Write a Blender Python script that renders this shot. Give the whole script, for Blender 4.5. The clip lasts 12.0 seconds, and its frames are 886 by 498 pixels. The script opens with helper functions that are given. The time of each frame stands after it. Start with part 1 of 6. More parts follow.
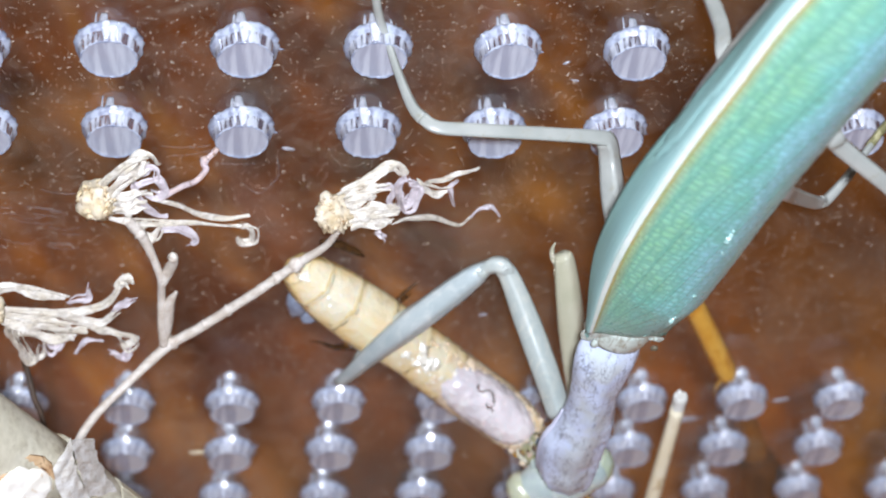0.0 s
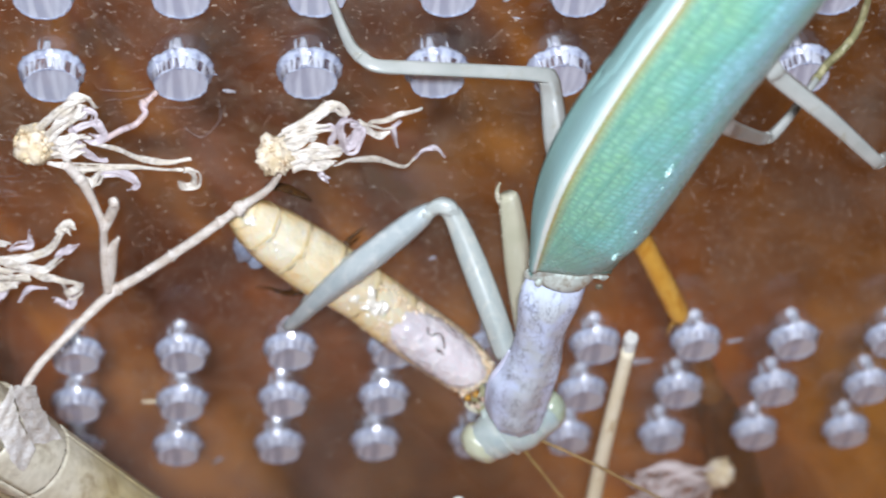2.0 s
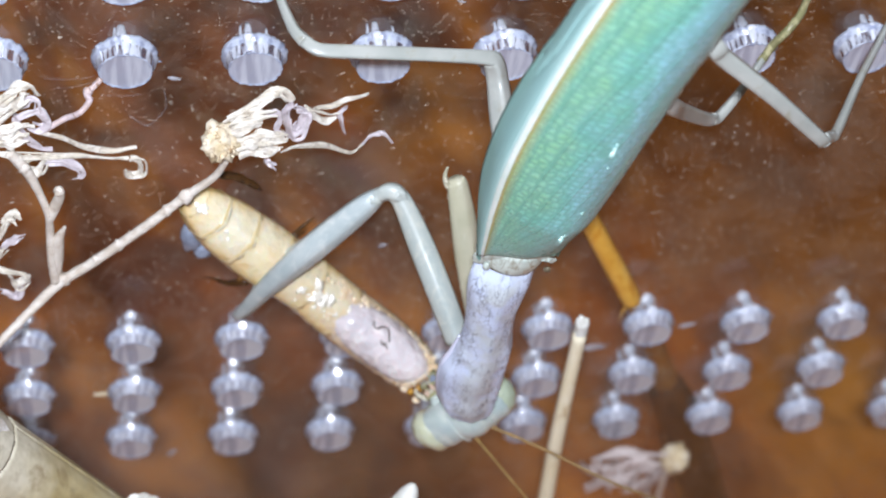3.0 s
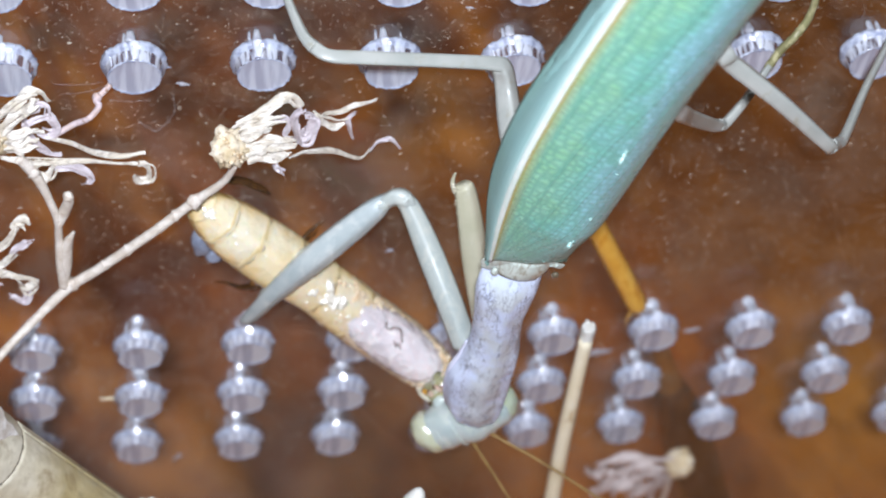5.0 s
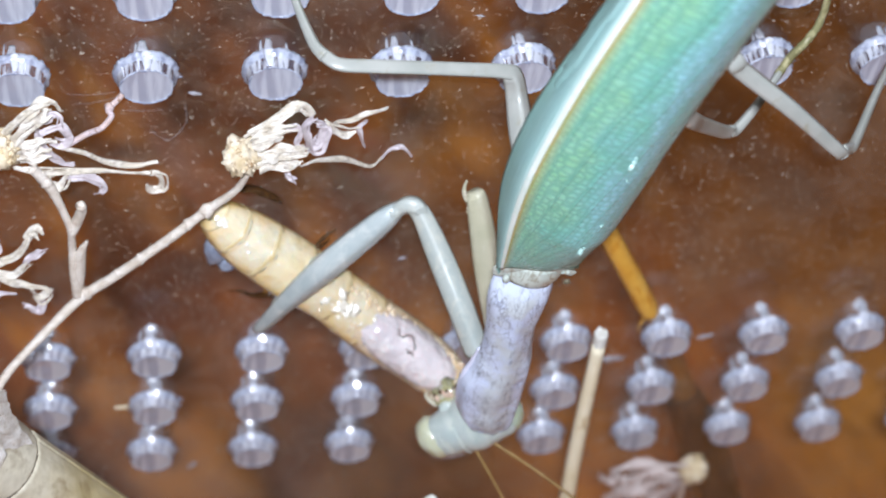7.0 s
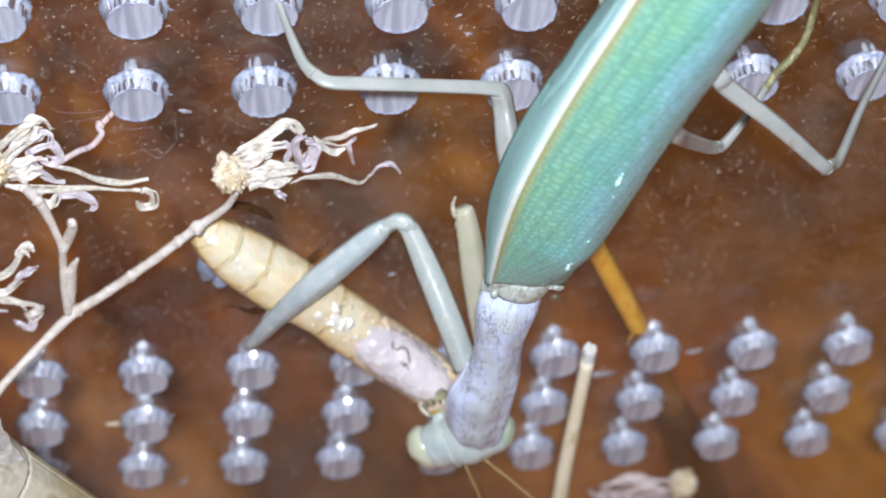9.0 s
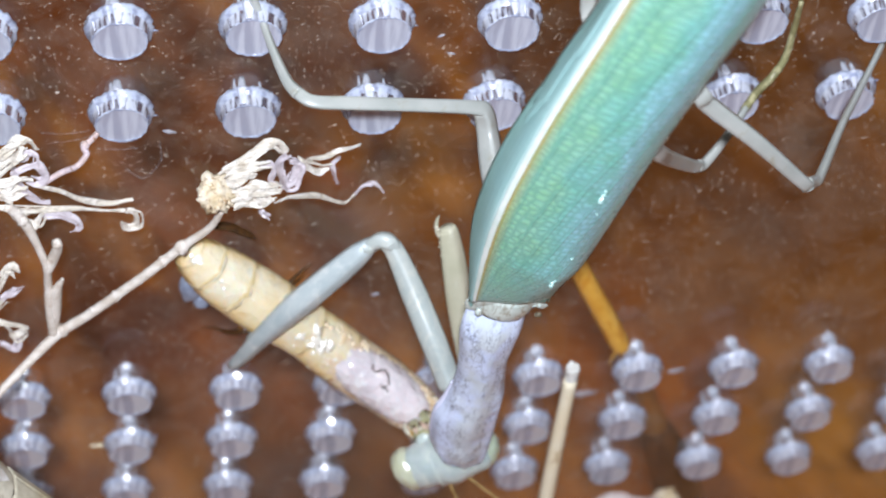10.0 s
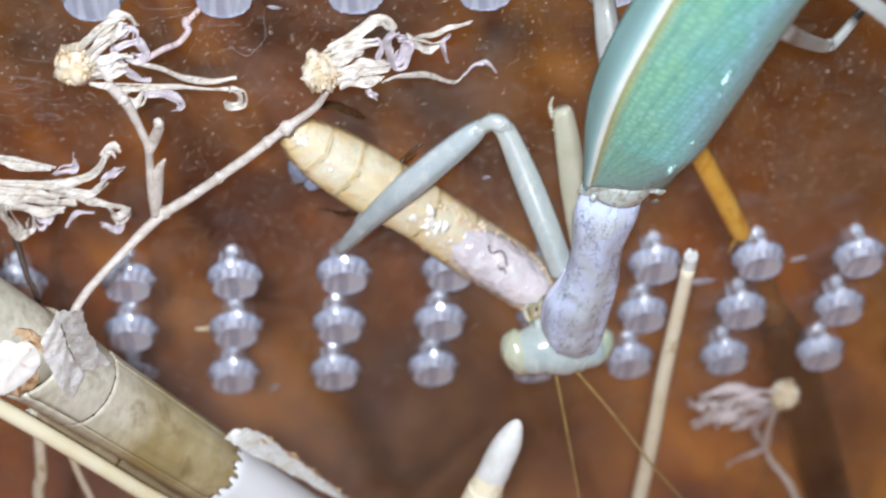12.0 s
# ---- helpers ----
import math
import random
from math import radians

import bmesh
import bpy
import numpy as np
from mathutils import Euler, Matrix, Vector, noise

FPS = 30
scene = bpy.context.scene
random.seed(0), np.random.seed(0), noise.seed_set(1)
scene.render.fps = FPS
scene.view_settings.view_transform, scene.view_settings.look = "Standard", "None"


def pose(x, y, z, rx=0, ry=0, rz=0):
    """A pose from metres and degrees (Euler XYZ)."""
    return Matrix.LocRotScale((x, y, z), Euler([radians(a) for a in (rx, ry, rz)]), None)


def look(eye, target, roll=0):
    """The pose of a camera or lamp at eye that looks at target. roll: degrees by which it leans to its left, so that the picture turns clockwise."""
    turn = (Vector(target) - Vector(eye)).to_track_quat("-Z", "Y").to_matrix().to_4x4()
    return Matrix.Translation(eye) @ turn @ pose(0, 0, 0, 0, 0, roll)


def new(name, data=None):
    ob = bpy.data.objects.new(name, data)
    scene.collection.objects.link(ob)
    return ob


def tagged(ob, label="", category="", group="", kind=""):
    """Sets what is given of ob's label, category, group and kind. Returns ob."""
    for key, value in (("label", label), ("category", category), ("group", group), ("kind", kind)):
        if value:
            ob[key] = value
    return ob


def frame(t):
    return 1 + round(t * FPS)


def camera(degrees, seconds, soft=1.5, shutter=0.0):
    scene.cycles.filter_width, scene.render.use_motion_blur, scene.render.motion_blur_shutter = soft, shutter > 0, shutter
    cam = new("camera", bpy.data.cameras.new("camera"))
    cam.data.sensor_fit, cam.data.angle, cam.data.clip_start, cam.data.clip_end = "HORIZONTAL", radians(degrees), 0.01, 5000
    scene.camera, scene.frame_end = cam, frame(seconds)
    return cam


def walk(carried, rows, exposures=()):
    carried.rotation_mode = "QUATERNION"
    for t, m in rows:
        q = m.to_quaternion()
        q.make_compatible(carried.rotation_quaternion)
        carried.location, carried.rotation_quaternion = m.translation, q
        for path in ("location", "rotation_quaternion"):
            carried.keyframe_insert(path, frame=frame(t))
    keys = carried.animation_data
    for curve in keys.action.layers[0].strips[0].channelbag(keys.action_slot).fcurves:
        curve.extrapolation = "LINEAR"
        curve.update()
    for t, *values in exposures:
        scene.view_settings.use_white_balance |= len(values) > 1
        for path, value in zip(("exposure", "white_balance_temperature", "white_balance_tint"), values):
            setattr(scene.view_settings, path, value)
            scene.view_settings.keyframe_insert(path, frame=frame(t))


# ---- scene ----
# ---- camera ----
# Lengths in the build are centimetres; CM turns them into metres.
CM = 0.01
DEGREES = 25.42
cam = camera(DEGREES, 12.0, soft=2.1, shutter=0.4)

PATH = [
    (0, -3.253, -9.320, 14.330, -12.078, -55.056, 9.750),
    (0.5, -3.195, -9.322, 14.297, -11.930, -55.164, 9.390),
    (1, -3.136, -9.324, 14.224, -11.451, -55.620, 8.809),
    (1.5, -3.156, -9.311, 14.260, -11.148, -55.624, 8.778),
    (2, -2.973, -9.390, 14.184, -13.548, -56.141, 10.201),
    (2.5, -2.920, -9.487, 14.160, -14.782, -55.522, 10.772),
    (3, -2.852, -9.463, 14.105, -15.442, -56.003, 11.040),
    (5, -2.935, -9.471, 14.142, -15.504, -55.880, 11.135),
    (5.5, -2.906, -9.489, 14.158, -14.974, -55.931, 10.602),
    (6, -2.933, -9.474, 14.151, -14.613, -56.047, 10.311),
    (6.5, -2.901, -9.490, 14.146, -14.761, -55.600, 10.124),
    (6.7, -2.909, -9.490, 14.173, -14.639, -55.769, 10.113),
    (8.3, -2.895, -9.515, 14.186, -14.674, -55.355, 10.211),
    (8.5, -2.901, -9.562, 14.242, -14.953, -54.908, 10.313),
    (9, -2.885, -9.560, 14.253, -14.788, -55.219, 10.092),
    (9.5, -2.893, -9.569, 14.232, -14.945, -55.252, 10.165),
    (10, -2.940, -9.653, 14.281, -15.609, -54.339, 10.540),
    (10.5, -2.851, -9.621, 14.259, -16.431, -54.238, 11.046),
    (11, -2.869, -9.586, 14.165, -16.808, -55.302, 11.479),
    (11.5, -2.966, -9.531, 14.064, -14.241, -56.651, 9.720),
    (12, -2.828, -9.307, 13.814, -10.550, -58.324, 6.830),
]


def eye_pose(x, y, z, yaw, pitch, roll):
    """A camera at a place in centimetres, by its yaw to the left, pitch and roll in degrees."""
    way = Vector((-math.sin(radians(yaw)) * math.cos(radians(pitch)), math.cos(radians(yaw)) * math.cos(radians(pitch)), math.sin(radians(pitch))))
    eye = Vector((x, y, z)) * CM
    return look(eye, eye + way, roll)


walk(cam, [(t, eye_pose(*row)) for t, *row in PATH])
cam.data.dof.use_dof = True
cam.data.dof.focus_distance, cam.data.dof.aperture_fstop = 0.147, 44.0

# ---- light ----
world = bpy.data.worlds.new("room_light")
scene.world = world
world.use_nodes = True
world.node_tree.nodes["Background"].inputs[0].default_value = (1.0, 0.93, 0.84, 1)
world.node_tree.nodes["Background"].inputs[1].default_value = 0.12

flash_data = bpy.data.lights.new("flash", "AREA")
flash_data.shape, flash_data.size, flash_data.energy = "DISK", 0.009, 0.535
flash_data.color = (0.87, 0.925, 1.05)
flash = new("flash", flash_data)
flash.matrix_world = look(Vector((-3.5, -11.2, 17.6)) * CM, Vector((-0.6, -0.6, 0.6)) * CM)

# Added overhead fill lamp for ambient light; no such lamp is known.
fill_data = bpy.data.lights.new("unseen_fill_light", "AREA")
fill_data.shape, fill_data.size, fill_data.energy = "DISK", 0.5, 2.9
fill_data.color = (1.0, 0.95, 0.9)
fill_light = new("unseen_fill_light", fill_data)
fill_light.matrix_world = look((0.2, 0.55, 1.62), (0.2, 0.3, 0))
scene.view_settings.exposure = 0.17


# ---- materials ----
def lin(r, g, b):
    """A colour from 0..255 sRGB values."""
    return tuple((v / 255 / 12.92) if v < 10.3 else ((v / 255 + 0.055) / 1.055) ** 2.4 for v in (r, g, b)) + (1.0,)


class Mat:
    """A node material round one Principled shader, with short helpers."""

    def __init__(self, name, rough=0.5, **inputs):
        self.m = bpy.data.materials.new(name)
        self.m.use_nodes = True
        self.nodes, self.links = self.m.node_tree.nodes, self.m.node_tree.links
        self.bsdf, self.out = self.nodes["Principled BSDF"], self.nodes["Material Output"]
        self.bsdf.inputs["Roughness"].default_value = rough
        for key, value in inputs.items():
            self.bsdf.inputs[key.replace("_", " ")].default_value = value
        self.coord = self.nodes.new("ShaderNodeTexCoord")

    def link(self, a, b):
        self.links.new(a, b)

    def mapped(self, scale=(1, 1, 1), source="Object", turn=(0, 0, 0)):
        node = self.nodes.new("ShaderNodeMapping")
        node.inputs["Scale"].default_value = scale
        node.inputs["Rotation"].default_value = [radians(a) for a in turn]
        self.link(self.coord.outputs[source], node.inputs["Vector"])
        return node.outputs["Vector"]

    def along(self, turn, scale, source="Object"):
        """Coordinates turned first and then stretched, for grain along a slanting direction."""
        turned = self.mapped((1, 1, 1), source, turn)
        node = self.nodes.new("ShaderNodeMapping")
        node.inputs["Scale"].default_value = scale
        self.link(turned, node.inputs["Vector"])
        return node.outputs["Vector"]

    def crackle(self, size, warp=0.5, vector=None):
        """Thin wandering lines between cells of about size centimetres: 0 on the lines, up to 1 inside."""
        cells, shift, wander = self.nodes.new("ShaderNodeTexVoronoi"), self.nodes.new("ShaderNodeVectorMath"), self.nodes.new("ShaderNodeTexNoise")
        cells.feature = "DISTANCE_TO_EDGE"
        cells.inputs["Scale"].default_value = 1 / (size * CM)
        wander.inputs["Scale"].default_value = 1 / (size * 0.7 * CM)
        wander.inputs["Detail"].default_value = 3.0
        shift.operation = "MULTIPLY_ADD"
        shift.inputs[1].default_value = (warp * size * CM,) * 3
        place = vector or self.coord.outputs["Object"]
        self.link(place, wander.inputs["Vector"])
        self.link(wander.outputs["Color"], shift.inputs[0])
        self.link(place, shift.inputs[2])
        self.link(shift.outputs[0], cells.inputs["Vector"])
        return cells.outputs["Distance"]

    def noise(self, size, vector=None, detail=4.0, rough=0.55, warp=0.0):
        """Noise whose features are about size centimetres across."""
        node = self.nodes.new("ShaderNodeTexNoise")
        node.inputs["Scale"].default_value = 1 / (size * CM) if vector is None else size
        node.inputs["Detail"].default_value, node.inputs["Roughness"].default_value = detail, rough
        node.inputs["Distortion"].default_value = warp
        self.link(vector or self.coord.outputs["Object"], node.inputs["Vector"])
        return node.outputs["Fac"]

    def ramp(self, fac, *stops):
        node = self.nodes.new("ShaderNodeValToRGB")
        elements = node.color_ramp.elements
        while len(elements) < len(stops):
            elements.new(0.5)
        for element, (place, colour) in zip(elements, stops):
            element.position, element.color = place, colour
        self.link(fac, node.inputs["Fac"])
        return node.outputs["Color"]

    def grey(self, fac, low, high, a=0.0, b=1.0):
        return self.ramp(fac, (low, (a, a, a, 1)), (high, (b, b, b, 1)))

    def mix(self, fac, a, b, blend="MIX"):
        node = self.nodes.new("ShaderNodeMix")
        node.data_type, node.blend_type = "RGBA", blend
        for value, socket in ((fac, node.inputs[0]), (a, node.inputs[6]), (b, node.inputs[7])):
            if isinstance(value, (int, float, tuple)):
                socket.default_value = value
            else:
                self.link(value, socket)
        return node.outputs[2]

    def colour(self, socket):
        self.link(socket, self.bsdf.inputs["Base Color"])
        return self

    def rough(self, socket):
        self.link(socket, self.bsdf.inputs["Roughness"])
        return self

    def bump(self, fac, strength=0.3, depth=0.01):
        node = self.nodes.new("ShaderNodeBump")
        node.inputs["Strength"].default_value, node.inputs["Distance"].default_value = strength, depth * CM
        self.link(fac, node.inputs["Height"])
        self.link(node.outputs["Normal"], self.bsdf.inputs["Normal"])
        self.link(node.outputs["Normal"], self.bsdf.inputs["Coat Normal"])
        return self

    def see_through(self, fac, colour=(1, 1, 1, 1)):
        """Lets light pass: mixes in a transparent shader by fac."""
        clear, mixer = self.nodes.new("ShaderNodeBsdfTransparent"), self.nodes.new("ShaderNodeMixShader")
        clear.inputs["Color"].default_value = colour
        self.link(self.bsdf.outputs[0], mixer.inputs[1])
        self.link(clear.outputs[0], mixer.inputs[2])
        if isinstance(fac, (int, float)):
            mixer.inputs[0].default_value = fac
        else:
            self.link(fac, mixer.inputs[0])
        self.link(mixer.outputs[0], self.out.inputs["Surface"])
        return self


def two_tone(name, a, b, size, rough=0.5, bump=0.2, depth=0.006, fine=None, c=None, **inputs):
    """A surface of two colours in soft patches with a finer grain in relief."""
    m = Mat(name, rough, **inputs)
    big = m.noise(size, detail=3.0)
    small = m.noise(fine or size / 6, detail=5.0)
    col = m.ramp(big, (0.35, a), (0.65, b))
    if c:
        col = m.mix(m.grey(small, 0.5, 0.68), col, c)
    else:
        col = m.mix(m.grey(small, 0.3, 0.75, 0.0, 0.35), col, tuple(v * 0.72 for v in a[:3]) + (1,))
    m.colour(col)
    m.bump(small, bump, depth)
    return m.m


def clear_plastic():
    """Clear sheet: see-through, glossier at a slant, with dust and fine scratches."""
    m = Mat("clear_plastic", 0.06)
    nodes = m.nodes
    clear, gloss, dust = nodes.new("ShaderNodeBsdfTransparent"), nodes.new("ShaderNodeBsdfGlossy"), nodes.new("ShaderNodeBsdfDiffuse")
    clear.inputs["Color"].default_value = (0.94, 0.94, 0.93, 1)
    gloss.inputs["Roughness"].default_value = 0.09
    dust.inputs["Color"].default_value = (0.80, 0.70, 0.58, 1)
    facing = nodes.new("ShaderNodeLayerWeight")
    sheen = m.ramp(facing.outputs["Facing"], (0.0, (0.04, 0.04, 0.04, 1)), (0.45, (0.06, 0.06, 0.06, 1)), (0.75, (0.2, 0.2, 0.2, 1)), (1.0, (0.9, 0.9, 0.9, 1)))
    first, second = nodes.new("ShaderNodeMixShader"), nodes.new("ShaderNodeMixShader")
    m.link(sheen, first.inputs[0])
    m.link(clear.outputs[0], first.inputs[1])
    m.link(gloss.outputs[0], first.inputs[2])
    def specks(cell, spread, cut, warp):
        """Dust grains, one at most in each cell of the given size in centimetres."""
        spots = nodes.new("ShaderNodeTexVoronoi")
        spots.inputs["Scale"].default_value = 1 / (cell * CM)
        shifted = nodes.new("ShaderNodeVectorMath")
        shifted.operation = "MULTIPLY_ADD"
        wander = nodes.new("ShaderNodeTexNoise")
        wander.inputs["Scale"].default_value = 1 / (cell * 0.5 * CM)
        m.link(m.coord.outputs["Object"], wander.inputs["Vector"])
        m.link(wander.outputs["Color"], shifted.inputs[0])
        shifted.inputs[1].default_value = (warp * cell * CM,) * 3
        m.link(m.coord.outputs["Object"], shifted.inputs[2])
        m.link(shifted.outputs[0], spots.inputs["Vector"])
        size = nodes.new("ShaderNodeSeparateColor")
        m.link(spots.outputs["Color"], size.inputs["Color"])
        limit, inside = nodes.new("ShaderNodeMath"), nodes.new("ShaderNodeMath")
        limit.operation, inside.operation = "MULTIPLY_ADD", "LESS_THAN"
        limit.inputs[1].default_value, limit.inputs[2].default_value = spread, -cut
        m.link(size.outputs[0], limit.inputs[0])
        m.link(spots.outputs["Distance"], inside.inputs[0])
        m.link(limit.outputs[0], inside.inputs[1])
        return inside.outputs[0]

    uneven = m.grey(m.noise(1.1, detail=4.0), 0.38, 0.58, 0.35, 1.0)
    grains = m.mix(1.0, m.mix(0.80, (0, 0, 0, 1), specks(0.055, 0.75, 0.54, 1.5)), m.mix(0.62, (0, 0, 0, 1), specks(0.026, 0.80, 0.50, 1.3)), "ADD")
    grains = m.mix(1.0, grains, m.mix(0.55, (0, 0, 0, 1), specks(0.21, 0.55, 0.455, 1.8)), "ADD")
    grains = m.mix(1.0, grains, uneven, "MULTIPLY")
    scratch = m.grey(m.noise(1.0, m.along((0, 24, 0), (40, 300, 1100)), detail=2.0), 0.64, 0.82, 0.0, 0.16)
    fine = m.grey(m.noise(1.0, m.along((0, -38, 0), (30, 300, 1600)), detail=2.0), 0.66, 0.82, 0.0, 0.10)
    haze = m.grey(m.noise(1.7, detail=5.0, warp=1.2), 0.46, 0.74, 0.0, 0.05)
    film = m.grey(m.noise(0.28, detail=6.0, rough=0.7, warp=0.6), 0.46, 0.72, 0.0, 0.06)
    haze = m.mix(1.0, haze, film, "ADD")
    smear = m.grey(m.noise(0.6, detail=3.0, warp=0.8), 0.50, 0.72, 0.0, 1.0)
    marks = m.mix(smear, (0, 0, 0, 1), m.mix(1.0, scratch, fine, "ADD"))
    total = m.mix(1.0, m.mix(1.0, haze, marks, "ADD"), grains, "ADD")
    m.link(total, second.inputs[0])
    m.link(first.outputs[0], second.inputs[1])
    m.link(dust.outputs[0], second.inputs[2])
    m.link(second.outputs[0], m.out.inputs["Surface"])
    return m.m


def frosted_plastic(name, low, high, clear_from, clear_to, rough=0.12, grain=0.05, streaks=(1500, 60, 1500)):
    """Melted and whitened plastic with clear and milky streaks down its length."""
    m = Mat(name, rough, IOR=1.5, Coat_Weight=1.0, Coat_Roughness=0.26, Coat_IOR=1.7)
    streak = m.noise(1.0, m.mapped(streaks), detail=3.0)
    m.colour(m.mix(m.grey(streak, 0.40, 0.58), low, high))
    glow = m.nodes.new("ShaderNodeBsdfTranslucent")
    glow.inputs["Color"].default_value = (0.75, 0.77, 0.86, 1)
    clear, one, two = m.nodes.new("ShaderNodeBsdfTransparent"), m.nodes.new("ShaderNodeMixShader"), m.nodes.new("ShaderNodeMixShader")
    clear.inputs["Color"].default_value = (0.93, 0.94, 0.97, 1)
    one.inputs[0].default_value = 0.3
    m.link(m.bsdf.outputs[0], one.inputs[1])
    m.link(glow.outputs[0], one.inputs[2])
    m.link(m.grey(streak, 0.42, 0.54, clear_from, clear_to), two.inputs[0])
    m.link(one.outputs[0], two.inputs[1])
    m.link(clear.outputs[0], two.inputs[2])
    m.link(two.outputs[0], m.out.inputs["Surface"])
    m.bump(m.mix(0.6, m.noise(grain, detail=3.0), streak), 0.25, 0.006)
    return m.m


def table_wood():
    m = Mat("table_wood", 0.42)
    grain = m.noise(1.0, m.along((0, 0, 62), (14, 150, 150)), detail=5.0, warp=0.6)
    broad = m.noise(1.0, m.along((0, 0, 62), (13, 62, 62)), detail=3.0, warp=0.4)
    patch = m.noise(2.6, detail=4.0, warp=0.5)
    cloud, spread, wide = m.noise(5.0, detail=2.0), m.nodes.new("ShaderNodeSeparateXYZ"), m.nodes.new("ShaderNodeMath")
    wide.operation = "MULTIPLY_ADD"
    wide.inputs[1].default_value = 0.8
    m.link(m.coord.outputs["Object"], spread.inputs[0])
    m.link(spread.outputs["X"], wide.inputs[0])
    m.link(cloud, wide.inputs[2])
    cloud = wide.outputs[0]
    col = m.ramp(broad, (0.36, lin(132, 72, 32)), (0.52, lin(192, 110, 46)), (0.64, lin(248, 166, 66)))
    col = m.mix(m.grey(patch, 0.45, 0.58, 0.0, 0.9), col, lin(116, 57, 22))
    col = m.mix(m.grey(cloud, 0.50, 0.64, 0.0, 0.75), col, lin(242, 166, 72))
    sway, place = m.nodes.new("ShaderNodeTexNoise"), m.nodes.new("ShaderNodeVectorMath")
    sway.inputs["Scale"].default_value = 1 / (1.6 * CM)
    place.operation = "MULTIPLY_ADD"
    place.inputs[1].default_value = (0.022, 0.022, 0.0)
    m.link(m.coord.outputs["Object"], sway.inputs["Vector"])
    m.link(sway.outputs["Color"], place.inputs[0])
    m.link(m.coord.outputs["Object"], place.inputs[2])
    # Hand-placed honey-coloured and dark places on the table: x, y, breadth, strength, colour.
    for x, y, size, strength, tone in ((-0.7, 2.3, 2.6, 0.95, lin(52, 29, 13)), (-1.2, 3.4, 1.2, 0.5, lin(76, 42, 20)), (1.4, 1.8, 1.4, 0.7, lin(100, 50, 22)), (-3.6, 3.2, 1.0, 0.6, lin(96, 50, 22)), (4.7, 2.5, 0.8, 0.7, lin(92, 48, 22)),
                                       (7.3, 7.4, 3.4, 0.75, lin(112, 58, 26)), (4.6, 11.2, 2.4, 0.75, lin(104, 54, 24)), (7.5, 11.5, 3.0, 0.6, lin(112, 58, 26)), (4.6, 5.0, 1.6, 0.25, lin(120, 62, 28)), (-2.5, 2.7, 0.9, 0.7, lin(214, 146, 60)), (1.7, 8.9, 0.7, 0.7, lin(246, 170, 80)), (2.0, 7.9, 0.7, 0.7, lin(246, 170, 80)),
                                       (2.4, 6.9, 0.6, 0.6, lin(246, 170, 80)), (7.3, 3.4, 2.0, 0.8, lin(236, 168, 70)), (5.5, 0.6, 1.0, 0.75, lin(236, 164, 66)), (1.2, 6.6, 0.9, 0.7, lin(84, 44, 20)), (5.2, 6.1, 1.8, 0.45, lin(104, 54, 24)), (-3.0, 2.0, 0.9, 0.5, lin(150, 92, 36))):
        apart = m.nodes.new("ShaderNodeVectorMath")
        apart.operation = "DISTANCE"
        apart.inputs[1].default_value = ((x + 1.1) * CM, (y + 1.1) * CM, -9.6 * CM)
        m.link(place.outputs[0], apart.inputs[0])
        nearness = m.nodes.new("ShaderNodeMath")
        nearness.operation = "DIVIDE"
        nearness.inputs[1].default_value = size * CM
        m.link(apart.outputs["Value"], nearness.inputs[0])
        col = m.mix(m.grey(nearness.outputs[0], 0.25, 1.0, strength, 0.0), col, tone)
    blot = m.noise(0.75, detail=5.0, rough=0.6, warp=0.8)
    col = m.mix(m.grey(blot, 0.50, 0.66, 0.0, 0.4), col, lin(88, 45, 22))
    col = m.mix(m.grey(blot, 0.30, 0.44, 0.18, 0.0), col, lin(226, 146, 66))
    col = m.mix(m.grey(grain, 0.35, 0.7, 0.0, 0.35), col, lin(96, 54, 30))
    m.colour(m.mix(1.0, col, (1.09, 0.96, 0.81, 1), "MULTIPLY"))
    m.bump(grain, 0.15, 0.02)
    return m.m


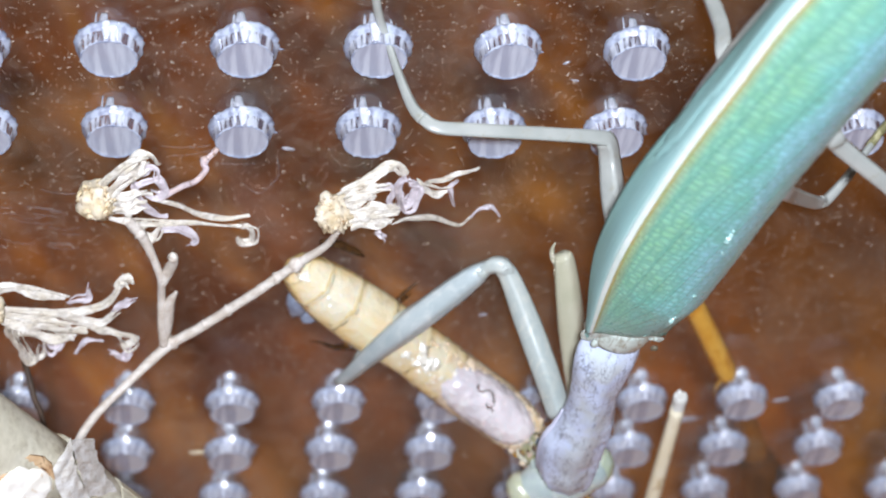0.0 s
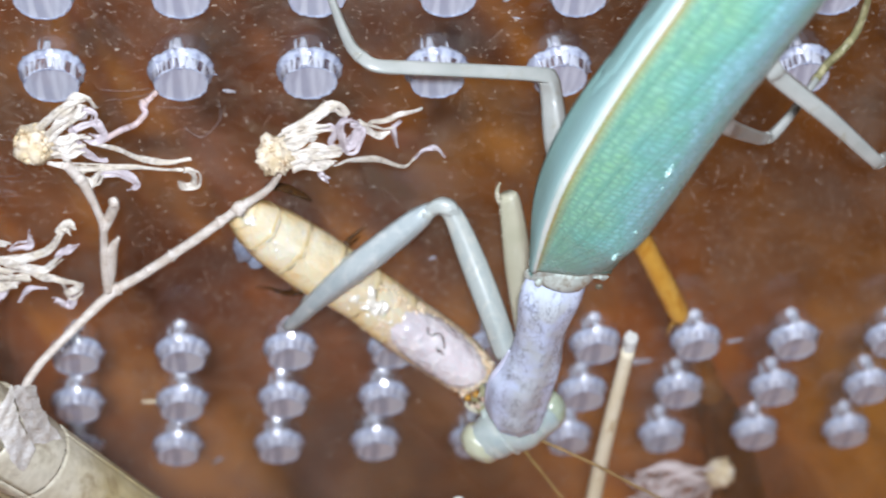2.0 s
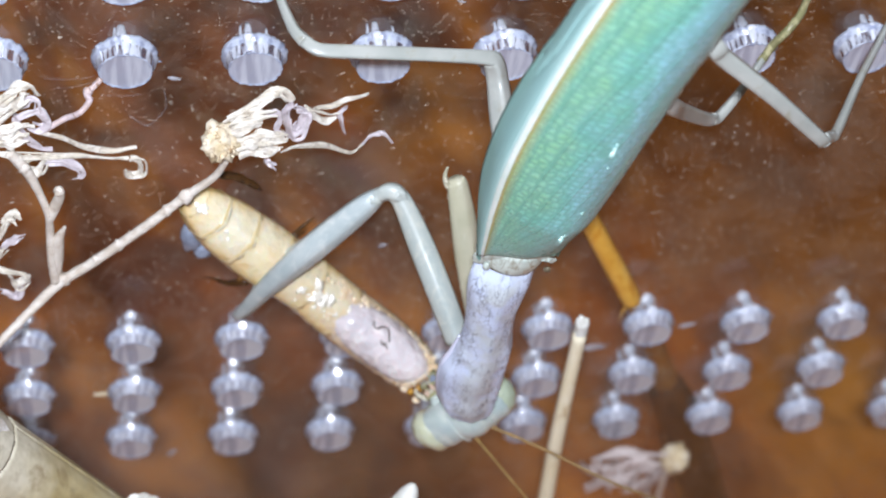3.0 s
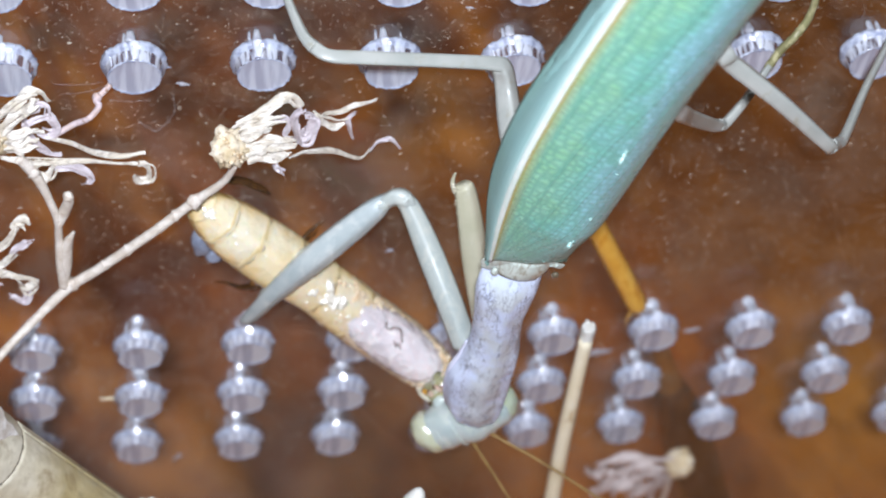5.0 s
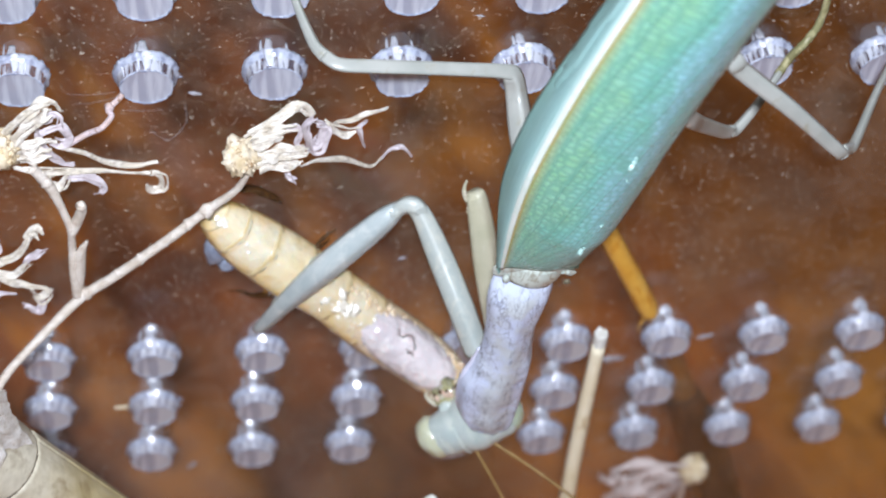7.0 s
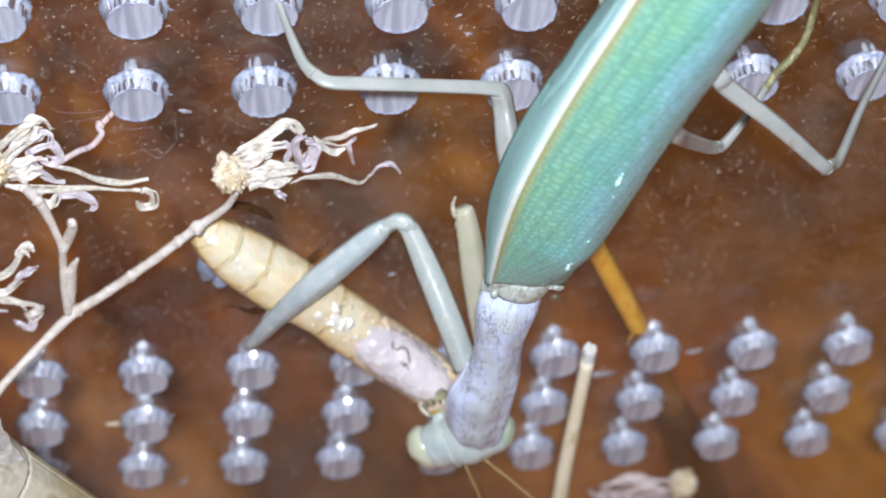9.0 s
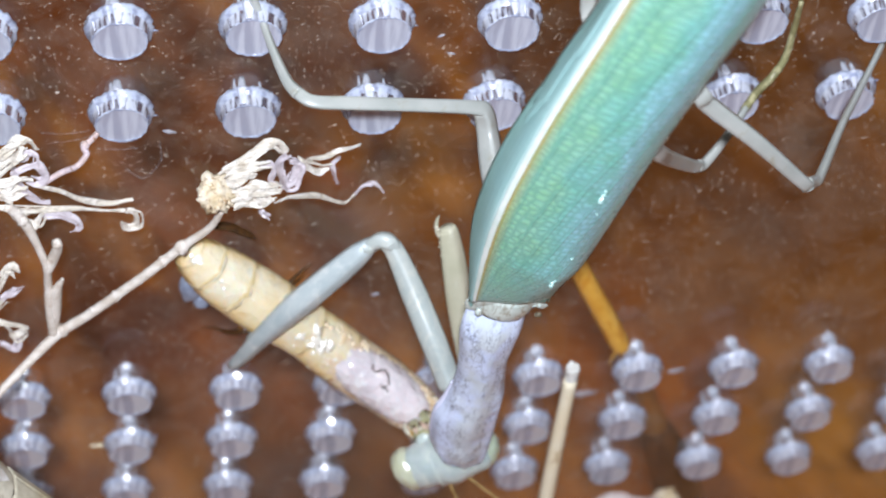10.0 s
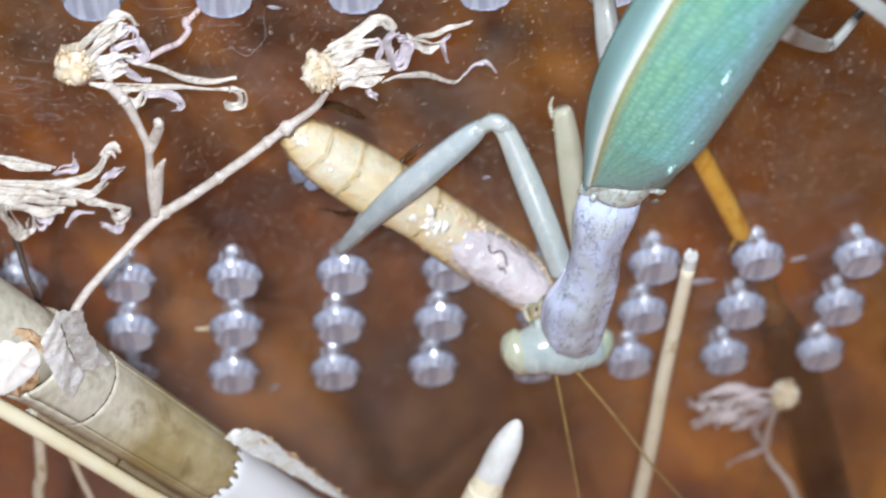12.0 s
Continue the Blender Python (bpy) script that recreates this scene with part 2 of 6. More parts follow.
def wing_skin(name, leaf, base, pale, edge):
    """Leathery wing: green to blue-green with a raised net of veins laid out along the wing's own length and breadth."""
    m = Mat(name, 0.36, Subsurface_Weight=0.12, Subsurface_Radius=(0.0010, 0.0014, 0.0010), Sheen_Weight=0.1)
    split = m.nodes.new("ShaderNodeSeparateXYZ")
    m.link(m.coord.outputs["UV"], split.inputs[0])

    def sums(operation, a, b):
        node = m.nodes.new("ShaderNodeMath")
        node.operation = operation
        for value, socket in ((a, node.inputs[0]), (b, node.inputs[1])):
            if isinstance(value, (int, float)):
                socket.default_value = value
            else:
                m.link(value, socket)
        return node.outputs[0]

    # Long veins fan out from the wing's base towards the far edge, with a ladder of small cells between them.
    sway = sums("MULTIPLY", m.noise(1.0, m.mapped((5.0, 3.0, 1), "UV"), detail=2.0), 0.45)
    fan = sums("ADD", sums("DIVIDE", sums("MULTIPLY", sums("SUBTRACT", split.outputs["Y"], 0.2), 4.6), sums("ADD", split.outputs["X"], 0.06)), sway)
    ribs = m.grey(sums("PINGPONG", fan, 0.5), 0.02, 0.11, 1.0, 0.0)
    ladder, net = m.nodes.new("ShaderNodeCombineXYZ"), m.nodes.new("ShaderNodeTexVoronoi")
    m.link(sums("MULTIPLY", split.outputs["X"], 95.0), ladder.inputs[0])
    m.link(sums("MULTIPLY", fan, 2.0), ladder.inputs[1])
    net.feature = "DISTANCE_TO_EDGE"
    net.inputs["Scale"].default_value = 1.0
    net.inputs["Randomness"].default_value = 0.45
    m.link(ladder.outputs[0], net.inputs["Vector"])
    cells = m.grey(net.outputs["Distance"], 0.0, 0.30)
    drift = m.noise(1.0, m.mapped((9.0, 4.0, 1), "UV"), detail=3.0)
    place = sums("ADD", split.outputs["Y"], sums("MULTIPLY", sums("SUBTRACT", drift, 0.5), 0.55))
    deep = tuple(v * 0.92 for v in base[:3]) + (1,)
    dark = tuple(v * 0.62 for v in base[:3]) + (1,)
    col = m.ramp(place, (0.24, leaf), (0.36, leaf), (0.47, base), (0.57, pale), (0.69, edge), (0.80, deep))
    # Brightens the base end by colour, where the surface turns from the flash.
    col = m.mix(m.grey(split.outputs["X"], 0.04, 0.36, 0.75, 0.0), col, tuple(min(1, v * 1.15) for v in base[:3]) + (1,))
    # Bluish-white sheen painted as clouds along the back, and paler cells between the veins.
    cloud = m.noise(1.0, m.mapped((7.0, 3.0, 1), "UV"), detail=4.0, warp=0.4)
    col = m.mix(m.grey(cloud, 0.46, 0.70, 0.0, 0.35), col, pale)
    mottle = m.noise(1.0, m.mapped((34.0, 11.0, 1), "UV"), detail=4.0)
    col = m.mix(m.grey(mottle, 0.42, 0.70, 0.0, 0.14), col, tuple(min(1, v * 1.3) for v in pale[:3]) + (1,))
    nearer = m.grey(split.outputs["X"], 0.25, 0.7, 0.7, 0.55)
    col = m.mix(m.mix(1.0, m.grey(cells, 0.0, 1.0, 1.0, 0.0), nearer, "MULTIPLY"), col, dark)
    col = m.mix(m.grey(ribs, 0.0, 1.0, 0.0, 0.5), col, dark)
    # Amber seam that fades into the green beside the white vein, and brownish wear near the far edge.
    col = m.mix(m.grey(split.outputs["Y"], 0.232, 0.275, 0.55, 0.0), col, lin(176, 160, 98))
    worn = m.grey(m.noise(1.0, m.mapped((22.0, 12.0, 1), "UV"), detail=4.0), 0.48, 0.62, 0.0, 0.7)
    col = m.mix(m.mix(1.0, worn, m.grey(split.outputs["Y"], 0.72, 0.86), "MULTIPLY"), col, lin(150, 142, 122))
    col = m.mix(m.grey(m.noise(0.02, detail=3.0), 0.3, 0.7, 0.0, 0.05), col, dark)
    m.colour(col)
    height = m.mix(0.6, cells, ribs)
    m.bump(height, 0.40, 0.012)
    m.rough(m.grey(m.noise(0.12, detail=3.0), 0.3, 0.7, 0.2, 0.46))
    return m.m


def costal_skin():
    """The wing's front strip: grey-green at its rim, bleached towards the white vein, with fine lengthwise ribs."""
    m = Mat("costal_field", 0.52)
    split = m.nodes.new("ShaderNodeSeparateXYZ")
    m.link(m.coord.outputs["UV"], split.inputs[0])
    drift = m.noise(1.0, m.mapped((14.0, 6.0, 1), "UV"), detail=3.0)
    col = m.ramp(split.outputs["Y"], (0.0, lin(132, 172, 164)), (0.05, lin(144, 186, 180)), (0.12, lin(156, 196, 194)), (0.165, lin(166, 204, 202)), (0.19, lin(204, 226, 222)))
    col = m.mix(m.grey(drift, 0.42, 0.66, 0.0, 0.45), col, lin(150, 196, 196))
    ribs = m.noise(1.0, m.mapped((8.0, 150.0, 1), "UV"), detail=3.0)
    col = m.mix(m.grey(ribs, 0.45, 0.7, 0.0, 0.35), col, lin(120, 166, 154))
    m.colour(col)
    m.bump(ribs, 0.4, 0.006)
    return m.m


def skin(name, a, b, c, size, rough=0.35, low=0.5, high=0.62, bump=0.25, lumps=0.0, **inputs):
    """Insect skin: two soft tones with sharper marks of a third."""
    m = Mat(name, rough, **inputs)
    col = m.ramp(m.noise(size * 3, detail=3.0), (0.35, a), (0.65, b))
    marks = m.noise(1.0, m.mapped((1 / (size * CM), 1 / (size * CM), 0.45 / (size * CM))), detail=4.0, warp=0.7)
    col = m.mix(m.grey(marks, low, high), col, c)
    m.colour(col)
    if lumps:
        m.bump(m.noise(lumps, detail=2.0, rough=0.4), bump, lumps * 0.55)
    else:
        m.bump(m.noise(size * 0.5, detail=4.0), bump, 0.006)
    return m.m


def shield_skin():
    """Thorax shield: pale lilac with wandering grey-olive wrinkles that thicken over its middle."""
    m = Mat("pronotum_skin", 0.36, Coat_Weight=0.25, Coat_Roughness=0.35)
    col = m.ramp(m.noise(0.3, detail=3.0), (0.35, lin(218, 228, 250)), (0.65, lin(202, 214, 240)))
    lengthwise = m.mapped((1.0, 0.6, 0.42))
    lines = m.grey(m.crackle(0.045, 1.9, lengthwise), 0.012, 0.07, 0.8, 0.0)
    spread, inner = m.nodes.new("ShaderNodeSeparateXYZ"), m.nodes.new("ShaderNodeMath")
    m.link(m.coord.outputs["Object"], spread.inputs[0])
    inner.operation = "MULTIPLY_ADD"
    inner.inputs[1].default_value, inner.inputs[2].default_value = 100.0, 0.235
    m.link(spread.outputs["X"], inner.inputs[0])
    away = m.nodes.new("ShaderNodeMath")
    away.operation = "ABSOLUTE"
    m.link(inner.outputs[0], away.inputs[0])
    back = m.grey(away.outputs[0], 0.10, 0.22, 1.0, 0.0)
    where = m.grey(m.noise(1.0, m.mapped((900, 500, 320)), detail=4.0, warp=0.6), 0.42, 0.56)
    worn = m.grey(m.noise(1.0, m.mapped((2400, 1500, 700)), detail=5.0, rough=0.7, warp=1.2), 0.52, 0.64, 0.0, 0.6)
    olive = m.grey(m.noise(0.22, detail=3.0), 0.40, 0.60, 0.0, 0.5)
    col = m.mix(m.mix(1.0, olive, back, "MULTIPLY"), col, lin(196, 200, 184))
    col = m.mix(m.mix(1.0, worn, where, "MULTIPLY"), col, lin(150, 156, 166))
    col = m.mix(m.mix(1.0, lines, where, "MULTIPLY"), col, lin(104, 108, 122))
    m.colour(col)
    m.bump(m.mix(0.5, m.crackle(0.062, 1.7, lengthwise), m.noise(1.0, m.mapped((2400, 1500, 900)), detail=4.0)), 0.45, 0.012)
    return m.m


def rind_skin(name, tan, olive, pale, share):
    """Reed rind with its fibres along the stalk: tan and olive, with bleached blotches and brown streaks."""
    m = Mat(name, 0.42)
    lengthwise = (0, -30, 0)
    fibre = m.noise(1.0, m.along(lengthwise, (1400, 1400, 60)), detail=4.0)
    streak = m.noise(1.0, m.along(lengthwise, (420, 420, 40)), detail=4.0, warp=0.4)
    blotch = m.noise(1.0, m.along(lengthwise, (260, 260, 90)), detail=5.0, rough=0.6, warp=0.6)
    down, from_node = m.nodes.new("ShaderNodeVectorMath"), m.nodes.new("ShaderNodeMath")
    down.operation, from_node.operation = "DOT_PRODUCT", "MULTIPLY_ADD"
    down.inputs[1].default_value = (0.503, 0.0, -0.864)
    from_node.inputs[1].default_value, from_node.inputs[2].default_value = 100.0, 2.068
    m.link(m.coord.outputs["Object"], down.inputs[0])
    m.link(down.outputs["Value"], from_node.inputs[0])
    place = m.mix(0.5, from_node.outputs[0], blotch)
    col = m.ramp(m.noise(0.8, detail=3.0), (0.38, tan), (0.62, olive))
    col = m.mix(m.grey(blotch, share, share + 0.2, 0.0, 0.5), col, pale)
    # Paler by the node, fading out down the rind.
    col = m.mix(m.grey(place, 0.30, 0.60, 0.7, 0.0), col, pale)
    col = m.mix(m.grey(streak, 0.58, 0.70, 0.0, 0.7), col, lin(124, 96, 56))
    col = m.mix(m.grey(m.noise(0.16, detail=5.0, rough=0.65), 0.54, 0.70, 0.0, 0.45), col, lin(130, 110, 78))
    col = m.mix(m.grey(fibre, 0.4, 0.7, 0.0, 0.4), col, tuple(v * 0.55 for v in tan[:3]) + (1,))
    m.colour(col)
    m.bump(m.mix(0.5, fibre, blotch), 0.45, 0.012)
    return m.m


def petal_skin(name, pale, dull, dark, share=0.3):
    """Papery dried petal or bark: fine pale fibres and dull folds; a little light shines through it."""
    m = Mat(name, 0.5, Subsurface_Weight=0.2, Subsurface_Radius=(0.0006, 0.0006, 0.0006))
    fibre = m.noise(1.0, m.along((0, 12, 0), (700, 3800, 3800)), detail=4.0)
    col = m.ramp(m.noise(0.12, detail=4.0), (0.38, pale), (0.62, dull))
    col = m.mix(m.grey(fibre, 0.48, 0.66, 0.0, share), col, dark)
    col = m.mix(m.grey(m.noise(0.05, detail=3.0), 0.60, 0.72, 0.0, share * 1.3), col, dark)
    m.colour(col)
    m.bump(fibre, 0.7, 0.01)
    return m.m


def clear_bore(name, share):
    """The cut face inside a hole of the clear wall, faintly hazed."""
    m = Mat(name, 0.3)
    m.colour(m.ramp(m.noise(0.1), (0.3, lin(190, 190, 200)), (0.7, lin(220, 220, 228))))
    return m.see_through(share).m


def prey_skin(name, pale, amber, wet):
    """Thin glossy insect skin: pale cream, amber in broad patches, with grey shapes showing from inside."""
    m = Mat(name, 0.16, Coat_Weight=1.0, Coat_Roughness=0.2, Subsurface_Weight=0.3, Subsurface_Radius=(0.0015, 0.001, 0.0006))
    col = m.ramp(m.noise(0.42, detail=3.0), (0.40, pale), (0.74, tuple(0.4 * a + 0.6 * b for a, b in zip(pale, amber))))
    inside = m.grey(m.noise(0.11, detail=3.0, warp=0.6), 0.60, 0.70, 0.0, 0.6)
    col = m.mix(m.mix(1.0, inside, m.grey(m.noise(0.35, detail=2.0), 0.42, 0.58), "MULTIPLY"), col, lin(168, 166, 150))
    col = m.mix(m.grey(m.noise(0.05, detail=4.0), 0.60, 0.75, 0.0, 0.5), col, lin(240, 236, 222))
    # Amber skin along the two sides and at the front of each ring, where the back plate ends.
    split, off, far = m.nodes.new("ShaderNodeSeparateXYZ"), m.nodes.new("ShaderNodeMath"), m.nodes.new("ShaderNodeMath")
    m.link(m.coord.outputs["UV"], split.inputs[0])
    off.operation, far.operation = "SUBTRACT", "ABSOLUTE"
    off.inputs[1].default_value = 0.49
    m.link(split.outputs["Y"], off.inputs[0])
    m.link(off.outputs[0], far.inputs[0])
    ragged = m.mix(0.12, far.outputs[0], m.noise(0.12, detail=3.0))
    col = m.mix(m.grey(ragged, 0.32, 0.42, 0.85, 0.0), col, amber)
    col = m.mix(m.grey(split.outputs["X"], 0.02, 0.18, 0.7, 0.0), col, amber)
    m.colour(col)
    m.bump(m.noise(0.075, detail=3.0, rough=0.5), wet, 0.045)
    return m.m


def sleeve_glint():
    """Pale plastic for built highlights, glossier than the frosted wall of a sleeve."""
    m = Mat("sleeve_glint", 0.18, IOR=1.6, Coat_Weight=1.0, Coat_Roughness=0.18, Coat_IOR=1.8)
    m.colour(m.ramp(m.noise(0.05), (0.35, lin(214, 218, 236)), (0.65, lin(232, 236, 248))))
    return m.see_through(0.12).m


CLEAR = clear_plastic()
SLEEVE_GLINT = sleeve_glint()
BORE = clear_bore("clear_bore", 0.975)
FAINT = clear_bore("dried_water", 0.80)
SCUFF = clear_bore("scuffed_plastic", 0.82)
SCRAP = clear_bore("pale_scrap", 0.45)
FROST = frosted_plastic("frosted_plastic", lin(164, 176, 208), lin(222, 232, 252), 0.20, 0.04, 0.35, grain=0.016, streaks=(1100, 1100, 1100))
STREAKED = frosted_plastic("streaked_plastic", lin(120, 124, 146), lin(236, 242, 255), 0.62, 0.04, streaks=(2700, 60, 2700))
MILKY = frosted_plastic("milky_plastic", lin(198, 205, 226), lin(232, 238, 252), 0.14, 0.04, 0.2, grain=0.03, streaks=(1300, 1300, 160))
PLUG = clear_bore("plug_plastic", 0.94)
# Lighter, less clear copies of the sleeve plastics, which brighten the lower rows by colour.
BRIGHTENED = frosted_plastic("brightened_plastic", lin(190, 194, 216), lin(240, 243, 252), 0.30, 0.06, 0.2, streaks=(1800, 60, 1800))
BRIGHTENED_MOUTH = frosted_plastic("brightened_mouth", lin(214, 216, 232), lin(246, 248, 254), 0.34, 0.10, 0.2, grain=0.03, streaks=(1500, 1500, 100))
CLOUDY_STUB = clear_bore("cloudy_stub", 0.86)
WOOD = table_wood()
WING = wing_skin("wing_green", lin(140, 196, 158), lin(122, 190, 172), lin(148, 202, 212), lin(136, 184, 196))
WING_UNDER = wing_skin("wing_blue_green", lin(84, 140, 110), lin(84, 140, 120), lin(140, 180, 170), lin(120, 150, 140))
COSTA = costal_skin()
STRIPE = two_tone("white_vein", lin(240, 245, 240), lin(222, 238, 228), 0.1, 0.42, 0.1)
BROWN_VEIN = two_tone("brown_vein", lin(186, 164, 110), lin(160, 168, 110), 0.2, 0.4, 0.1)
BROWN_SPOT = two_tone("brown_spot", lin(120, 110, 90), lin(98, 88, 70), 0.05, 0.5, 0.1)
PRONOTUM = shield_skin()
LILAC_RIM = skin("lilac_rim_skin", lin(224, 226, 246), lin(210, 214, 238), lin(196, 198, 216), 0.1, 0.34, 0.58, 0.74, 0.15, Coat_Weight=0.4, Coat_Roughness=0.3)
MEMBRANE = skin("neck_membrane", lin(204, 212, 204), lin(186, 198, 190), lin(164, 164, 150), 0.05, 0.2, Coat_Weight=0.6, Coat_Roughness=0.2)
LEG = skin("leg_skin", lin(194, 200, 194), lin(176, 186, 182), lin(204, 206, 196), 0.10, 0.34, 0.50, 0.72, 0.4, Subsurface_Weight=0.15, Subsurface_Radius=(0.001, 0.001, 0.001), Coat_Weight=0.3, Coat_Roughness=0.35)
WALK_LEG = skin("walking_leg_skin", lin(180, 182, 176), lin(164, 168, 162), lin(160, 156, 138), 0.10, 0.36, 0.60, 0.78, 0.2, Coat_Weight=0.6, Coat_Roughness=0.28)
LEG_OLIVE = skin("olive_leg_skin", lin(198, 194, 170), lin(186, 184, 158), lin(206, 204, 188), 0.10, 0.34, 0.6, 0.8)
FEMUR = skin("thigh_skin", lin(192, 200, 199), lin(172, 184, 185), lin(204, 209, 206), 0.10, 0.34, 0.50, 0.72, 0.4, Subsurface_Weight=0.15, Subsurface_Radius=(0.001, 0.001, 0.001), Coat_Weight=0.3, Coat_Roughness=0.35)
TARSUS = skin("tarsus_skin", lin(146, 144, 104), lin(120, 114, 78), lin(176, 170, 130), 0.06, 0.4)
HEAD = skin("head_skin", lin(194, 203, 198), lin(172, 186, 184), lin(204, 211, 202), 0.09, 0.2, 0.50, 0.72, 0.3, Coat_Weight=1.0, Coat_Roughness=0.14, Subsurface_Weight=0.35, Subsurface_Radius=(0.0012, 0.0014, 0.0011))
SEAM = skin("head_seam_skin", lin(206, 216, 210), lin(190, 204, 198), lin(178, 192, 186), 0.08, 0.2, 0.55, 0.75, 0.15, Coat_Weight=1.0, Coat_Roughness=0.15)
EYE_GREEN = two_tone("eye_green", lin(194, 200, 172), lin(178, 190, 168), 0.3, 0.08, 0.03, Coat_Weight=1.0, Coat_Roughness=0.18, Subsurface_Weight=0.4, Subsurface_Radius=(0.0012, 0.0012, 0.0008))
EYE = two_tone("eye_cream", lin(204, 206, 178), lin(194, 198, 172), 0.3, 0.08, 0.03, Coat_Weight=1.0, Coat_Roughness=0.22, Subsurface_Weight=0.4, Subsurface_Radius=(0.0012, 0.0012, 0.0008))
# Pale glossy colour for the built glints on the wing.
WING_GLOSS = two_tone("wing_gloss", lin(176, 218, 210), lin(190, 226, 222), 0.1, 0.3, 0.05, Coat_Weight=1.0, Coat_Roughness=0.2, Coat_IOR=1.6)
ANTENNA = two_tone("antenna_brown", lin(168, 136, 84), lin(132, 104, 60), 0.05, 0.4)
JAW = skin("jaw_skin", lin(176, 172, 128), lin(150, 148, 110), lin(206, 206, 190), 0.07, 0.15, 0.52, 0.66, 0.5, Coat_Weight=1.0, Coat_Roughness=0.15)
PALP = two_tone("palp_pink", lin(232, 206, 186), lin(214, 182, 160), 0.05, 0.25, 0.2)
SPINE = two_tone("pale_spine", lin(226, 220, 200), lin(206, 200, 176), 0.05, 0.3)
PREY = prey_skin("prey_segment_skin", lin(242, 233, 206), lin(226, 190, 118), 0.3)
PREY_BAND = two_tone("prey_band", lin(238, 220, 176), lin(228, 202, 146), 0.05, 0.2, Coat_Weight=1.0, Coat_Roughness=0.15)
PREY_RAW = skin("prey_raw_edge", lin(238, 222, 196), lin(226, 200, 162), lin(216, 176, 124), 0.05, 0.14, 0.58, 0.72, 0.5, lumps=0.05, Coat_Weight=1.0, Coat_Roughness=0.2, Subsurface_Weight=0.2, Subsurface_Radius=(0.0015, 0.001, 0.0006))
FLESH = skin("prey_flesh", lin(233, 223, 223), lin(213, 204, 207), lin(242, 234, 232), 0.12, 0.08, 0.5, 0.65, 0.7, lumps=0.09, Coat_Weight=1.0, Coat_Roughness=0.2, Subsurface_Weight=0.3, Subsurface_Radius=(0.0015, 0.001, 0.001))
# Pale glossy colour for the built glints on the wet prey.
WET = two_tone("wet_glints", lin(240, 234, 218), lin(230, 222, 206), 0.1, 0.3, 0.02, Coat_Weight=1.0, Coat_Roughness=0.3, Coat_IOR=1.6)
GUT = two_tone("dark_gut_line", lin(128, 112, 108), lin(146, 130, 124), 0.05, 0.3)
DARK_BIT = two_tone("dark_leg_bit", lin(60, 40, 26), lin(92, 62, 30), 0.05, 0.25)
YELLOW_BIT = two_tone("yellow_leg_bit", lin(190, 140, 50), lin(150, 104, 36), 0.05, 0.25)
GREY_EYE = two_tone("grey_blue_bit", lin(160, 170, 190), lin(130, 140, 160), 0.08, 0.12)
DRY_STEM = petal_skin("dry_stem_bark", lin(234, 226, 216), lin(212, 200, 186), lin(158, 128, 98), 0.22)
TWIG = skin("dry_twig_skin", lin(222, 206, 212), lin(200, 172, 156), lin(150, 112, 84), 0.06, 0.55, 0.56, 0.7, 0.8)
# Brown that paints shade on the underside of the reed.
RIND_SHADE = two_tone("brown_rind_shade", lin(96, 66, 34), lin(130, 96, 52), 0.2, 0.5, 0.4, 0.01)
BALL = skin("dry_flower_base", lin(238, 226, 204), lin(216, 194, 152), lin(150, 114, 70), 0.05, 0.6, 0.54, 0.68, 1.0)
PETAL = petal_skin("dry_petal", lin(242, 236, 226), lin(222, 212, 194), lin(126, 108, 88), 0.45)
LILAC = petal_skin("lilac_petal", lin(232, 223, 227), lin(212, 202, 207), lin(160, 144, 148), 0.35)
DULL_LILAC = petal_skin("dull_lilac_petal", lin(222, 208, 204), lin(198, 182, 176), lin(140, 118, 108), 0.45)
REED = rind_skin("dry_reed_skin", lin(208, 194, 152), lin(168, 148, 98), lin(220, 215, 200), 0.52)
REED_PALE = rind_skin("bleached_reed_skin", lin(216, 206, 174), lin(196, 186, 146), lin(222, 217, 202), 0.50)
STRAW_END = two_tone("bleached_straw_end", lin(240, 240, 236), lin(226, 224, 214), 0.12, 0.5, 0.4, 0.01)
REED_INNER = skin("torn_reed_lining", lin(252, 254, 254), lin(250, 253, 254), lin(240, 243, 242), 0.2, 0.35, 0.64, 0.8, 0.4)
TORN_FLAP = petal_skin("torn_flap_skin", lin(244, 246, 244), lin(226, 222, 208), lin(176, 160, 130), 0.35)
REED_TORN = skin("torn_reed_rim", lin(192, 152, 112), lin(214, 184, 146), lin(128, 90, 58), 0.05, 0.6)
SCAR = skin("broken_pith", lin(254, 250, 242), lin(250, 244, 232), lin(226, 206, 180), 0.06, 0.4, 0.62, 0.74, 0.5)
GREY_STRAW = skin("grey_straw_skin", lin(158, 142, 112), lin(132, 114, 84), lin(190, 178, 150), 0.12, 0.5, 0.6, 0.75, 0.3)
STRAW = skin("straw_skin", lin(250, 240, 212), lin(240, 226, 190), lin(196, 170, 124), 0.12, 0.4, 0.6, 0.75, 0.3)
PALE_STRAW = skin("pale_yellow_straw", lin(252, 244, 212), lin(246, 232, 188), lin(222, 196, 136), 0.12, 0.3, 0.62, 0.75, 0.3)
PAPERY = petal_skin("papery_rind", lin(234, 232, 228), lin(214, 208, 198), lin(150, 128, 100), 0.3)
AMBER = skin("amber_stalk_skin", lin(248, 196, 92), lin(236, 176, 72), lin(226, 160, 60), 0.12, 0.4)
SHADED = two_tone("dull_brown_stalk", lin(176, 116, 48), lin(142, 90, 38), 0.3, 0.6)
